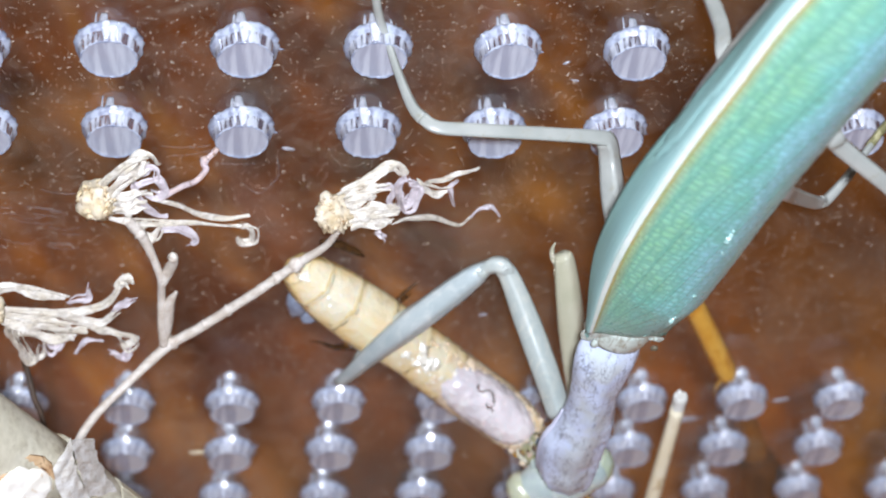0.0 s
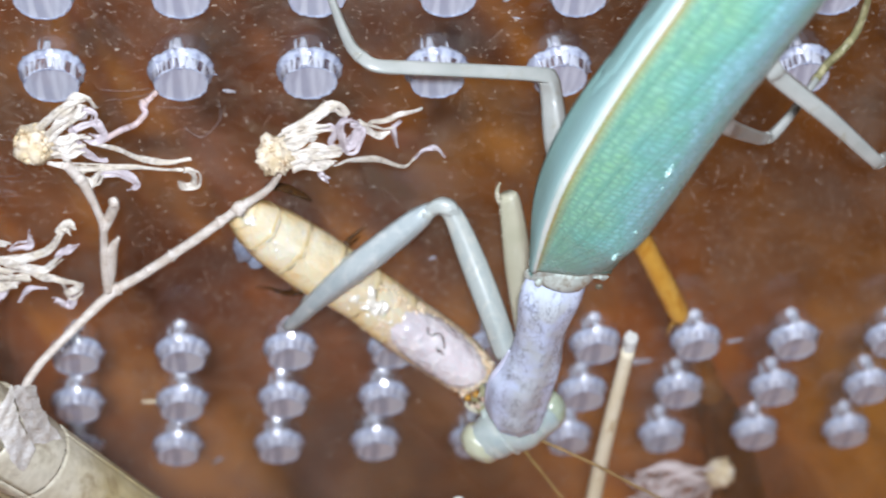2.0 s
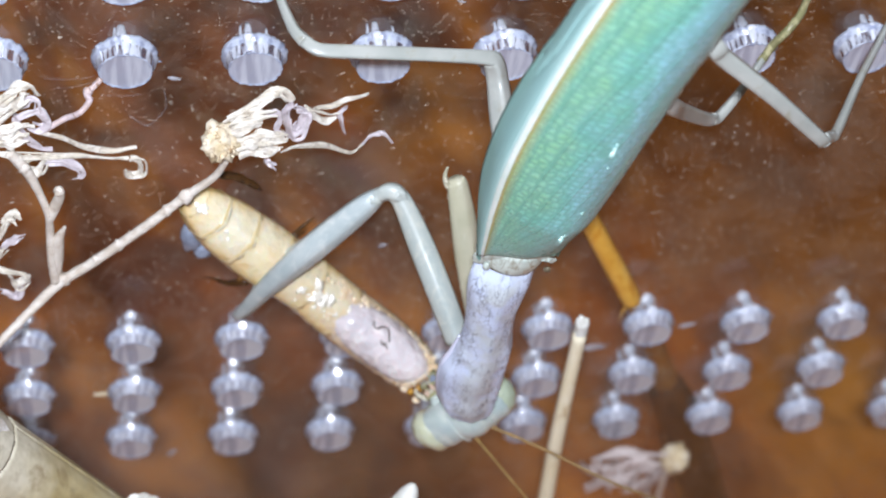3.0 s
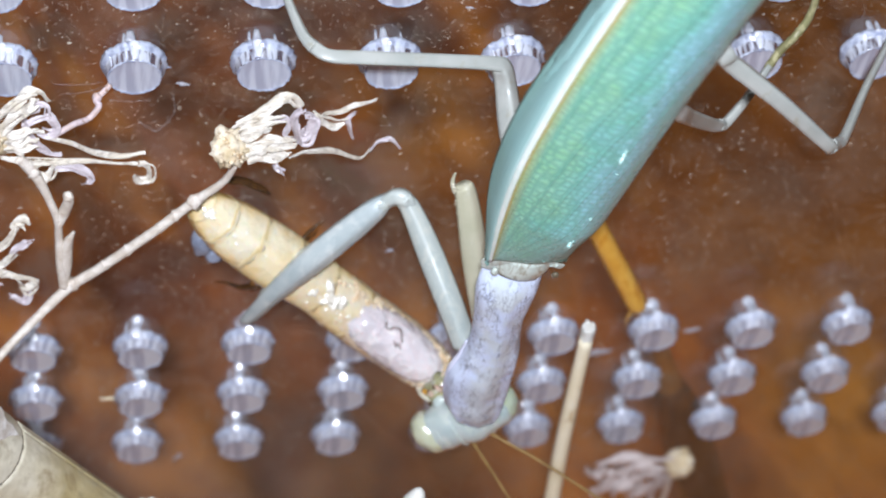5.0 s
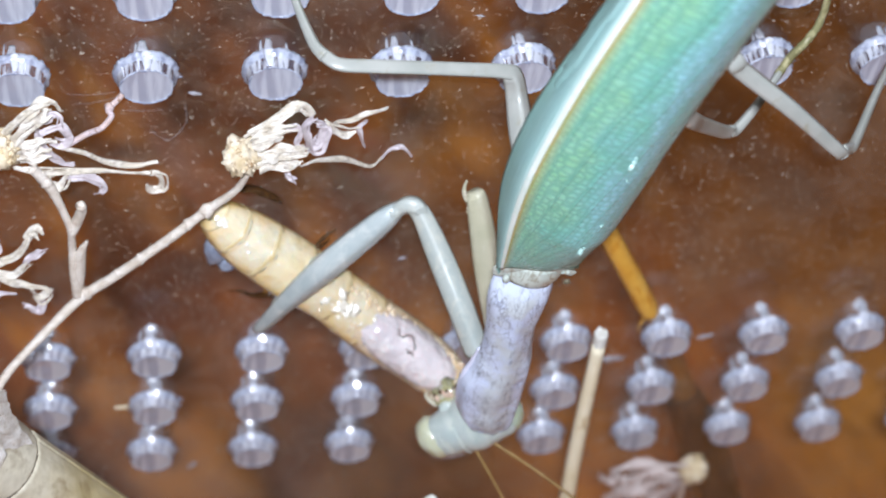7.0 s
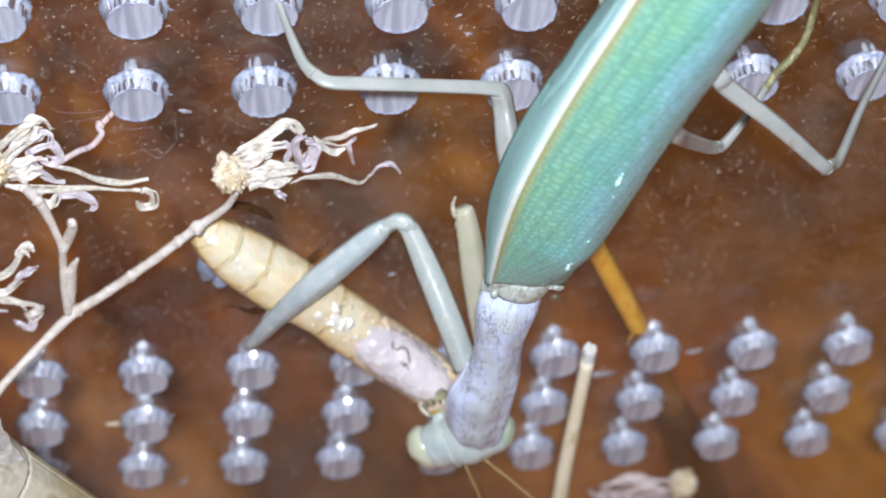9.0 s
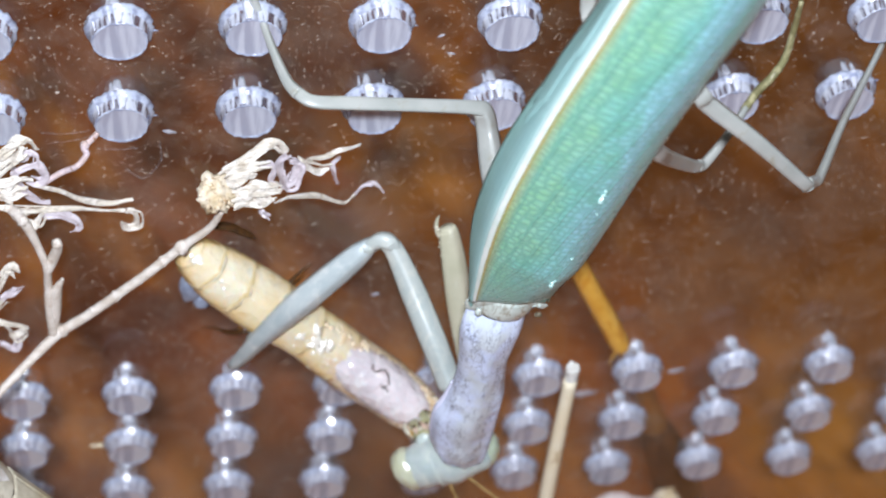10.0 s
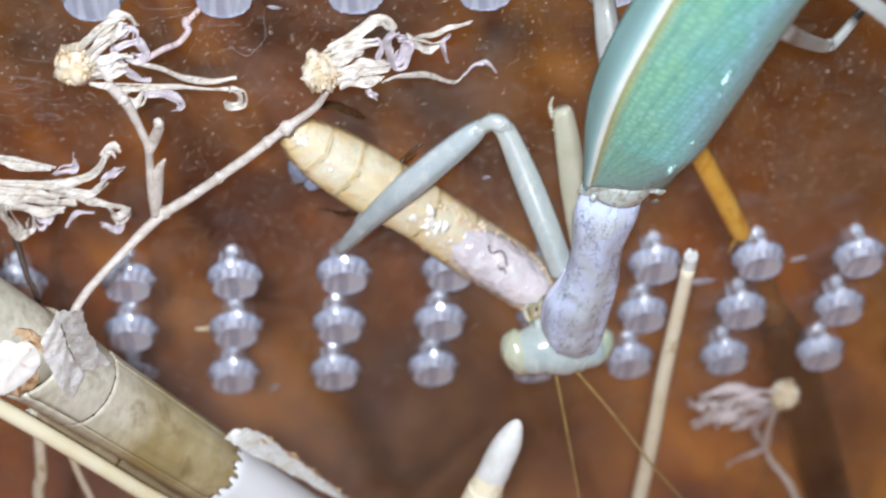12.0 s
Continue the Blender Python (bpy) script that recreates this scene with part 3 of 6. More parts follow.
CHIP = two_tone("pale_chip", lin(214, 194, 174), lin(186, 162, 140), 0.05, 0.35, 0.2)
DARK_STEM = two_tone("brown_stem", lin(84, 64, 48), lin(60, 46, 36), 0.1, 0.6)
PAINT = two_tone("room_paint", lin(200, 190, 176), lin(192, 182, 168), 40.0, 0.8, 0.05)


# ---- building helpers ----
def part(name, bm, material, parent=None, label="", smooth=True, turned=True):
    """Links a bmesh, built in centimetres, as one mesh object under a thing or under a part."""
    bmesh.ops.scale(bm, vec=(CM, CM, CM), verts=bm.verts)
    if turned:
        bmesh.ops.recalc_face_normals(bm, faces=bm.faces)
    mesh = bpy.data.meshes.new(name)
    for face in bm.faces:
        face.smooth = smooth
    bm.to_mesh(mesh)
    bm.free()
    mesh.materials.append(material)
    ob = new(name, mesh)
    ob.parent = parent
    if label:
        tagged(ob, label)
    return ob


def thing(name, label, category, group="", at=(0, 0, 0)):
    ob = new(name)
    ob.empty_display_size = 0.005
    ob.location = Vector(at) * CM
    return tagged(ob, label, category, group)


def curve(points, count):
    """Points of any length, drawn out smoothly through the given ones."""
    pts = np.array(points, float)
    pts = np.vstack([2 * pts[0] - pts[1], pts, 2 * pts[-1] - pts[-2]])
    out = []
    for u in np.linspace(0, len(pts) - 3, count):
        k = min(int(u), len(pts) - 4)
        f = u - k
        a, b, c, d = pts[k : k + 4]
        out.append(0.5 * (2 * b + (c - a) * f + (2 * a - 5 * b + 4 * c - d) * f * f + (3 * b - a - 3 * c + d) * f**3))
    return np.array(out)


def tube(bm, points, count=24, sides=12, flat=1.0, wide=None, wobble=0.0, seed=0, straight=False, facet=0.0, corners=5, mapped=False):
    """A round limb along (x, y, z, radius) points. flat: its thickness against its breadth, which lies along wide."""
    rng = random.Random(seed)
    pts = np.array(points, float)
    if straight:
        u = np.linspace(0, len(pts) - 1, count)
        line = np.array([[np.interp(v, range(len(pts)), pts[:, n]) for n in range(4)] for v in u])
    else:
        line = curve(points, count)
    rings, side = [], None
    for n, (x, y, z, r) in enumerate(line):
        ahead = Vector(line[min(n + 1, count - 1)][:3] - line[max(n - 1, 0)][:3]).normalized()
        if wide is not None:
            side = Vector(wide)
        elif side is None:
            side = Vector((0, 0, 1)) if abs(ahead.z) < 0.8 else Vector((1, 0, 0))
        side = (side - ahead * side.dot(ahead)).normalized()
        other = ahead.cross(side)
        ring = []
        for k in range(sides):
            a = 2 * math.pi * k / sides
            rr = max(r, 0.002) * (1 + rng.uniform(-wobble, wobble))
            if facet:
                seg = 2 * math.pi / corners
                rr *= 1 + facet * (1.09 * math.cos(seg / 2) / math.cos(a % seg - seg / 2) - 1)
            ring.append(bm.verts.new(Vector((x, y, z)) + side * math.cos(a) * rr + other * math.sin(a) * rr * flat))
        rings.append(ring)
    layer = bm.loops.layers.uv.new("UVMap") if mapped else None
    for n, (a, b) in enumerate(zip(rings, rings[1:])):
        for k in range(sides):
            face = bm.faces.new((a[k], a[(k + 1) % sides], b[(k + 1) % sides], b[k]))
            if mapped:
                for loop, (u, v) in zip(face.loops, ((n, k), (n, k + 1), (n + 1, k + 1), (n + 1, k))):
                    loop[layer].uv = (u / (count - 1), v / sides)
    bm.faces.new(rings[0][::-1])
    bm.faces.new(rings[-1])
    return bm


def limb(name, points, material, parent, label="", **options):
    return part(name, tube(bmesh.new(), points, **options), material, parent, label)


def ribbon(bm, points, width, count=16, curl=0.3, thick=0.006, seed=0):
    """A thin dried strip, trough-shaped and twisting along its points, with uneven edges."""
    rng = random.Random(seed)
    line, spin = curve(points, count), rng.uniform(0, 3.0)
    steps, face = 5, Vector((-0.15, -0.55, 0.82))
    skins = ([], [])
    for n, (x, y, z) in enumerate(line):
        u = n / (count - 1)
        ahead = Vector(line[min(n + 1, count - 1)] - line[max(n - 1, 0)]).normalized()
        side = ahead.cross(face)
        side = side.normalized() if side.length > 0.1 else ahead.orthogonal().normalized()
        side.rotate(Matrix.Rotation(math.sin(spin) * 0.8 + curl * math.sin(u * 7 + spin) * 6, 3, ahead))
        other = ahead.cross(side)
        w = width * (0.62 + 0.55 * math.sin(math.pi * (0.15 + 0.8 * u)))
        edge = [1 + 0.25 * math.sin(u * 11 + spin * k) + rng.uniform(-0.08, 0.08) for k in (1, 2)]
        for skin_rows, lift in zip(skins, (0, thick)):
            row = []
            for k in range(steps + 1):
                a = 2 * k / steps - 1
                pleat = 0.10 * math.sin(k * 2.6 + spin) * w
                row.append(Vector((x, y, z)) + side * w * a * (edge[0] if a < 0 else edge[1]) + other * (0.45 * w * a * a + pleat + lift))
            skin_rows.append(row)

    def sheet(rows):
        made = [[bm.verts.new(p) for p in row] for row in rows]
        for a, b in zip(made, made[1:]):
            for k in range(len(a) - 1):
                bm.faces.new((a[k], a[k + 1], b[k + 1], b[k]))

    top, low = skins
    sheet(top)
    sheet(low)
    for k in (0, steps):
        sheet([[a[k], b[k]] for a, b in zip(top, low)])
    for n in (0, count - 1):
        sheet([[a, b] for a, b in zip(top[n], low[n])])
    return bm


def lump(bm, centre, size, rough=0.0, seed=0, detail=2):
    """An uneven ball."""
    made = bmesh.ops.create_icosphere(bm, subdivisions=detail, radius=1.0)["verts"]
    for v in made:
        k = 1 + rough * noise.noise(v.co * 2.2 + Vector((seed * 3.1, seed, 0)))
        v.co = Vector((v.co.x * size[0], v.co.y * size[1], v.co.z * size[2])) * k + Vector(centre)
    return bm


def drop(bm, centre, out, size, flat=0.4, seed=0, rough=0.3):
    """A flattened wet drop that faces along out."""
    out = Vector(out).normalized()
    one = out.orthogonal().normalized()
    two = out.cross(one)
    for v in bmesh.ops.create_icosphere(bm, subdivisions=3, radius=1.0)["verts"]:
        k = size * (1 + rough * noise.noise(v.co * 1.6 + Vector((seed * 3.1, seed, 0))))
        v.co = (one * v.co.x + two * v.co.y + out * v.co.z * flat) * k + Vector(centre)
    return bm


def slab(bm, low, high):
    """A box between two corners."""
    made = bmesh.ops.create_cube(bm, size=1.0)["verts"]
    for v in made:
        v.co = Vector([lo + (c + 0.5) * (hi - lo) for c, lo, hi in zip(v.co, low, high)])
    return bm


# ---- the clear box, the table and the room ----
WALL_Y, WALL_THICK = 0.175, 0.2
COLUMNS = range(-6, 14)
ROWS = (3.155, 2.165, -2.12, -3.09, -4.065)
SLEEVE_R = 0.2


def hole_at(column, row):
    """The middle of a vent hole: hand-made rows that spread and droop a little."""
    x, z = column - 4.0, ROWS[row]
    spread, droop = ((0.983, 0.0), (0.984, 0.0), (1.001, 0.010), (1.012, 0.011), (1.024, 0.011))[row]
    return x * spread - (0.012 if row < 2 else -0.004), z - x * droop


def pierced_wall():
    """The clear wall: two skins with round holes and the bores between them."""
    bm = bmesh.new()
    xs = [n - 4.5 for n in range(-6, 15)]
    zs = [-9.6, -4.47, -3.48, -2.53, -1.58, 1.69, 2.69, 3.69, 6.5]
    holed = {1: 4, 2: 3, 3: 2, 5: 1, 6: 0}
    count = 24
    for i, (x0, x1) in enumerate(zip(xs, xs[1:])):
        for j, (z0, z1) in enumerate(zip(zs, zs[1:])):
            bores = []
            for y in (WALL_Y, WALL_Y + WALL_THICK):
                if j not in holed:
                    bm.faces.new([bm.verts.new(p) for p in ((x0, y, z0), (x1, y, z0), (x1, y, z1), (x0, y, z1))])
                    continue
                cx, cz = hole_at(i - 6, holed[j])
                inner, outer = [], []
                for k in range(count):
                    a = 2 * math.pi * (k + 0.5) / count
                    c, s = math.cos(a), math.sin(a)
                    reach = min(((x1 - cx) if c > 0 else (cx - x0)) / max(abs(c), 1e-6), ((z1 - cz) if s > 0 else (cz - z0)) / max(abs(s), 1e-6))
                    inner.append(bm.verts.new((cx + SLEEVE_R * c, y, cz + SLEEVE_R * s)))
                    outer.append(bm.verts.new((cx + reach * c, y, cz + reach * s)))
                for k in range(count):
                    bm.faces.new((inner[k], outer[k], outer[(k + 1) % count], inner[(k + 1) % count]))
                for corner in ((x1, z1), (x0, z1), (x0, z0), (x1, z0)):
                    angle = math.atan2(corner[1] - cz, corner[0] - cx) % (2 * math.pi)
                    k = int((angle / (2 * math.pi)) * count - 0.5) % count
                    tip = bm.verts.new((corner[0], y, corner[1]))
                    bm.faces.new((outer[k], tip, outer[(k + 1) % count]))
                bores.append(inner)
            if bores:
                for k in range(count):
                    bm.faces.new((bores[0][k], bores[0][(k + 1) % count], bores[1][(k + 1) % count], bores[1][k])).material_index = 1
    return bm


def sleeve_mesh(seed, glint):
    """A short flared sleeve of melted plastic, open at its mouth, half closed by a milky skin, with a ragged foot and a burred rim. It points to -y."""
    rng = random.Random(seed)
    bm = bmesh.new()
    sides = 72
    profile = ((0.232, 0.0, 0.012), (0.248, 0.012, 0.012), (0.253, 0.036, 0.010), (0.246, 0.064, 0.009), (0.222, 0.078, 0.003), (0.215, 0.100, 0.003), (0.209, 0.150, 0.003),
               (0.208, 0.168, 0.007), (0.200, 0.176, 0.008), (0.194, 0.168, 0.003), (0.188, 0.167, 0.002), (0.12, 0.168, 0.002), (0.05, 0.169, 0.002))
    phase = [rng.uniform(0, 6.3) for _ in range(3)]
    ribs = [rng.uniform(0.2, 1.0) for _ in range(sides)]
    rings = []
    for level, (r, h, ragged) in enumerate(profile):
        ring = []
        for k in range(sides):
            a = 2 * math.pi * k / sides
            rr = r * (1 + 0.010 * math.sin(2 * a + phase[0]) + 0.010 * math.sin(3 * a + phase[1])) + rng.uniform(-ragged, ragged)
            if 4 <= level <= 6:
                rr += 0.0010 * (1 if k % 2 else -1) * ribs[k]
            hh = h + (rng.uniform(-0.005, 0.008) if level in (7, 8) else 0)
            ring.append(bm.verts.new((rr * math.cos(a), -hh, rr * math.sin(a))))
        rings.append(ring)
    for level, (a, b) in enumerate(zip(rings, rings[1:])):
        for k in range(sides):
            face = bm.faces.new((a[k], a[(k + 1) % sides], b[(k + 1) % sides], b[k]))
            face.material_index = 1 if 4 <= level <= 6 else 2 if level >= 9 else 0
    bm.faces.new(rings[-1]).material_index = 2
    whole = len(bm.faces)
    lean = rng.uniform(-0.02, 0.02)
    tube(bm, [(0, 0.02, 0, 0.15), (lean * 0.5, 0.07, 0, 0.13), (lean, 0.14, 0, 0.122), (lean, 0.22, 0, 0.118), (lean, 0.235, 0, 0.10), (lean, 0.24, 0, 0.03)], count=16, sides=20, wobble=0.015, seed=seed)
    for face in list(bm.faces)[whole:]:
        face.material_index = 3
    whole = len(bm.faces)
    # Highlight stripes built as pale ribs along the stub and over the rim, some broad and glossy, most thin.
    for n in range(rng.randint(3, 5)):
        a = math.pi / 2 + (rng.uniform(-0.12, 0.28) if n == 0 else rng.uniform(-1.2, 1.2))
        wide = rng.uniform(0.028, 0.042) if n == 0 else rng.uniform(0.006, 0.016)
        y0, y1 = rng.uniform(0.03, 0.06), rng.uniform(0.17, 0.21)
        tube(bm, [(lean + r * math.cos(a), y, r * math.sin(a), w) for r, y, w in ((0.136, y0, wide * 0.5), (0.130, y0 + 0.03, wide), (0.124, (y0 + y1) / 2, wide), (0.119, y1, wide * 0.6))], count=10, sides=8, flat=0.45, wide=(1, 0, 0), wobble=0.12, seed=seed + n)
    for n in range(rng.randint(2, 3)):
        a = math.pi / 2 + (rng.uniform(-0.1, 0.25) if n == 0 else rng.uniform(-1.0, 1.0))
        wide = rng.uniform(0.030, 0.044) if n == 0 else rng.uniform(0.006, 0.016)
        tube(bm, [(r * math.cos(a), y, r * math.sin(a), w) for r, y, w in ((0.246, -0.012, wide * 0.6), (0.250, -0.03, wide), (0.228, -0.065, wide), (0.216, -0.11, wide * 0.8), (0.208, -0.155, wide * 0.5))], count=12, sides=8, flat=0.35, wide=(1, 0, 0), wobble=0.10, seed=seed + 20 + n)
    # Highlight spots built as pale drops turned towards the flash.
    if glint:
        glossy = Vector((rng.uniform(-0.14, -0.02), -0.49, 0.87))
        drop(bm, (lean, 0.17, 0.124), glossy, rng.uniform(0.052, 0.066), 0.22, seed, 0.3)
        drop(bm, (rng.uniform(-0.03, 0.02), -0.05, 0.248), glossy, rng.uniform(0.048, 0.062), 0.2, seed + 1, 0.3)
    for face in list(bm.faces)[whole:]:
        face.material_index = 4
    for _ in range(rng.randint(0, 1)):
        a = rng.uniform(0, 6.28)
        foot = Vector((0.24 * math.cos(a), -0.02, 0.24 * math.sin(a)))
        way = Vector((math.cos(a), 0, math.sin(a)))
        tube(bm, [(*foot, 0.014), (*(foot + way * 0.02), 0.010), (*(foot + way * rng.uniform(0.03, 0.05)), 0.004)], count=4, sides=5)
    return bm


wall_back = tagged(part("wall_back", pierced_wall(), CLEAR, label="clear plastic wall pierced with rows of melted vent holes", smooth=False, turned=False), kind="structure")
wall_back.data.materials.append(BORE)
tagged(part("table", slab(bmesh.new(), (-70, -60, -12.6), (70, 60, -9.6)), WOOD, label="reddish brown wooden table top under the clear wall", smooth=False), kind="structure", category="table")


def room():
    # An invented shell out of view, for reflections and bounced light.
    for name, low, high in (("room_floor", (-200, -200, -90), (200, 200, -86)), ("ceiling", (-200, -200, 166), (200, 200, 170)),
                            ("wall_north", (-200, 200, -86), (200, 204, 166)), ("wall_south", (-200, -204, -86), (200, -200, 166)),
                            ("wall_east", (200, -200, -86), (204, 200, 166)), ("wall_west", (-204, -200, -86), (-200, 200, 166))):
        tagged(part(name, slab(bmesh.new(), low, high), PAINT, label="plain unseen surface, added to close the scene for bounced light", smooth=False), kind="structure")
    for x in (-62, 62):
        for y in (-52, 52):
            part("leg", slab(bmesh.new(), (x - 3, y - 3, -86), (x + 3, y + 3, -12.6)), WOOD, bpy.data.objects["table"], smooth=False)


room()


# ---- the mantis ----
mantis = thing("mantis", "pale green praying mantis head down on a clear wall, eating", "mantis", at=(0.0, WALL_Y, 2.0))
MANTIS_AT = Vector((0.0, WALL_Y, 2.0))


def of_mantis(ob):
    """Sets a part that was built in world centimetres into the mantis."""
    ob.parent = mantis
    ob.matrix_parent_inverse = Matrix.Translation(-MANTIS_AT * CM)
    return ob


# Lines along the folded wings: outer edge, pale vein, back ridge and far edge.
WING_Z = (1.78, 2.2, 2.8, 3.4, 4.0, 4.6, 5.2, 5.8, 6.4, 6.9)
EDGE_X = (-0.40, -0.455, -0.505, -0.48, -0.375, -0.20, -0.01, 0.18, 0.41, 0.75)
VEIN_X = (-0.40, -0.425, -0.44, -0.415, -0.315, -0.18, -0.02, 0.14, 0.39, 0.80)
FAR_X = (0.17, 0.25, 0.40, 0.55, 0.68, 0.82, 0.98, 1.14, 1.22, 1.05)


def wing_point(u, v):
    """A place on the folded wings: u along them from the neck, v across from the outer edge (0) over the pale vein (0.2) to the far edge (1)."""
    z = np.interp(u, np.linspace(0, 1, len(WING_Z)), WING_Z)
    edge, vein, far = (float(curve_at(xs, u)) for xs in (EDGE_X, VEIN_X, FAR_X))
    lift = 0.97 + 0.03 * min(1.0, u * 6)
    full = min(1.0, max(0.0, u - 0.05) * 5)
    keys = ((0.0, edge, -1.74 + 0.19 * full - 0.1 * u), (0.2, vein, -1.73 - 0.14 * min(1, u * 3)), (0.55, vein * 0.5 + far * 0.5, -1.75 - 0.29 * min(1, u * 4)),
            (0.85, vein * 0.17 + far * 0.83, -1.72 - 0.16 * min(1, u * 4)), (1.0, far, -1.74 + 0.19 * full - 0.05 * u))
    vs = [k[0] for k in keys]
    x = smooth_at(vs, [k[1] for k in keys], v)
    y = smooth_at(vs, [k[2] for k in keys], v) * lift
    level = 0.16 * (1 - full) * (1 - ((v - 0.52) / 0.52) ** 2)
    return Vector((x, y, z + level - 0.27 * (x - vein) * min(1, u * 4 + 0.1)))


def curve_at(values, u):
    u = min(max(u, 0), 1) * (len(values) - 1)
    k = min(int(u), len(values) - 2)
    f = u - k
    a, b, c, d = (values[min(max(n, 0), len(values) - 1)] for n in (k - 1, k, k + 1, k + 2))
    return 0.5 * (2 * b + (c - a) * f + (2 * a - 5 * b + 4 * c - d) * f * f + (3 * b - a - 3 * c + d) * f**3)


def smooth_at(xs, ys, x):
    """A smooth line through a few given places."""
    k = min(max(int(np.searchsorted(xs, x)) - 1, 0), len(xs) - 2)
    slope = [(ys[min(n + 1, len(ys) - 1)] - ys[max(n - 1, 0)]) / (xs[min(n + 1, len(xs) - 1)] - xs[max(n - 1, 0)]) for n in (k, k + 1)]
    h = xs[k + 1] - xs[k]
    f = (x - xs[k]) / h
    return (2 * f**3 - 3 * f * f + 1) * ys[k] + (f**3 - 2 * f * f + f) * h * slope[0] + (3 * f * f - 2 * f**3) * ys[k + 1] + (f**3 - f * f) * h * slope[1]


def wing_sheet(v0, v1, rise=0.0, thick=0.02, across=22, along=70, u0=0.055, u1=1.0, wave=0.0):
    """A piece of the folded wings between two lines along them, with thickness and its own UV."""
    bm = bmesh.new()
    layer = bm.loops.layers.uv.new("UVMap")
    grids = []
    for depth in (rise, rise - thick):
        rows = []
        for i in range(along + 1):
            u = u0 + (u1 - u0) * i / along
            rows.append([])
            for j in range(across + 1):
                v = v0 + (v1 - v0) * j / across
                p = wing_point(u, v)
                n = (wing_point(min(u + 0.01, 1), v) - wing_point(max(u - 0.01, 0), v)).cross(wing_point(u, min(v + 0.02, 1)) - wing_point(u, max(v - 0.02, 0)))
                n.normalize()
                if n.y > 0:
                    n = -n
                ripple = wave * noise.noise(Vector((u * 26, v * 7, 0.3)))
                rows[-1].append((bm.verts.new(p + n * (depth + ripple)), u, v))
        grids.append(rows)
    top, low = grids

    def face(*corners):
        f = bm.faces.new([c[0] for c in corners])
        for loop, c in zip(f.loops, corners):
            loop[layer].uv = (c[1], c[2])

    for i in range(along):
        for j in range(across):
            face(top[i][j], top[i][j + 1], top[i + 1][j + 1], top[i + 1][j])
            face(low[i][j], low[i + 1][j], low[i + 1][j + 1], low[i][j + 1])
    for i in range(along):
        for j in (0, across):
            face(top[i][j], top[i + 1][j], low[i + 1][j], low[i][j])
    for j in range(across):
        for i in (0, along):
            face(top[i][j], top[i][j + 1], low[i][j + 1], low[i][j])
    return bm


forewing = of_mantis(part("forewing", wing_sheet(0.16, 0.93, 0.0, wave=0.0015), WING, label="green leathery forewing with a white vein"))
part("costal_field", wing_sheet(0.0, 0.189, 0.004, 0.02, across=10), COSTA, forewing, "pale bluish strip along the wing's edge")
part("white_vein", wing_sheet(0.188, 0.218, 0.012, 0.014, across=6), STRIPE, forewing, "white vein along the wing")
part("brown_vein", wing_sheet(0.219, 0.232, 0.009, 0.010, across=4), BROWN_VEIN, forewing, "thin brown line beside the white vein")
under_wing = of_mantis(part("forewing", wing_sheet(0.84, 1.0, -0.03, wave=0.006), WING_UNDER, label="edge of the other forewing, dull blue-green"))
for u, v, size in ((0.50, 0.90, 0.05), (0.53, 0.905, 0.07), (0.57, 0.89, 0.06), (0.60, 0.91, 0.05), (0.46, 0.915, 0.04)):
    part("brown_spot", wing_sheet(v - 0.018, v + 0.012, 0.006, 0.006, across=4, along=6, u0=u, u1=u + size * 0.4), BROWN_SPOT, forewing, "small brown blemish")
# Glints on the wing, built as pale ridges and as beads turned towards the flash.
for u, v, length, size in ((0.225, 0.615, 0.012, 0.018), (0.215, 0.60, 0.03, 0.006), (0.205, 0.63, 0.035, 0.005), (0.21, 0.645, 0.022, 0.004), (0.12, 0.58, 0.012, 0.009), (0.125, 0.60, 0.016, 0.004), (0.30, 0.64, 0.006, 0.008)):
    line = [wing_point(u + length * k, v - 0.10 * length * k) + Vector((0, -0.006, 0.004)) for k in (-0.5, -0.15, 0.2, 0.5)]
    part("wing_glint", tube(bmesh.new(), [(*p, size * w) for p, w in zip(line, (0.3, 1.0, 0.8, 0.2))], count=12, sides=8, flat=0.5, wide=(1, 0, 0.3), wobble=0.2, seed=int(u * 99)), WING_GLOSS, forewing, "glint on the wing, built as a small pale glossy bump")
for u, v, size in ((0.425, 0.592, 0.010), (0.432, 0.590, 0.015), (0.440, 0.588, 0.014), (0.448, 0.586, 0.009), (0.228, 0.60, 0.015), (0.238, 0.592, 0.013), (0.22, 0.615, 0.010), (0.214, 0.625, 0.008), (0.246, 0.60, 0.007), (0.30, 0.63, 0.007), (0.40, 0.62, 0.006)):
    part("wing_glint", drop(bmesh.new(), wing_point(u, v) + Vector((0, -0.006, 0.004)), (-0.14, -0.52, 0.84), size, 0.35, u * 50, 0.8), WING_GLOSS, forewing, "glint on the wing, built as a small pale glossy bump")
abdomen = of_mantis(limb("abdomen", [(0.02, -1.35, 1.8, 0.2), (0.1, -1.3, 2.8, 0.36), (0.3, -1.3, 3.9, 0.42), (0.55, -1.3, 5.0, 0.38), (0.8, -1.35, 6.2, 0.2)],
                         LEG, None, flat=0.55, wide=(1, 0, -0.25), count=30, sides=20))


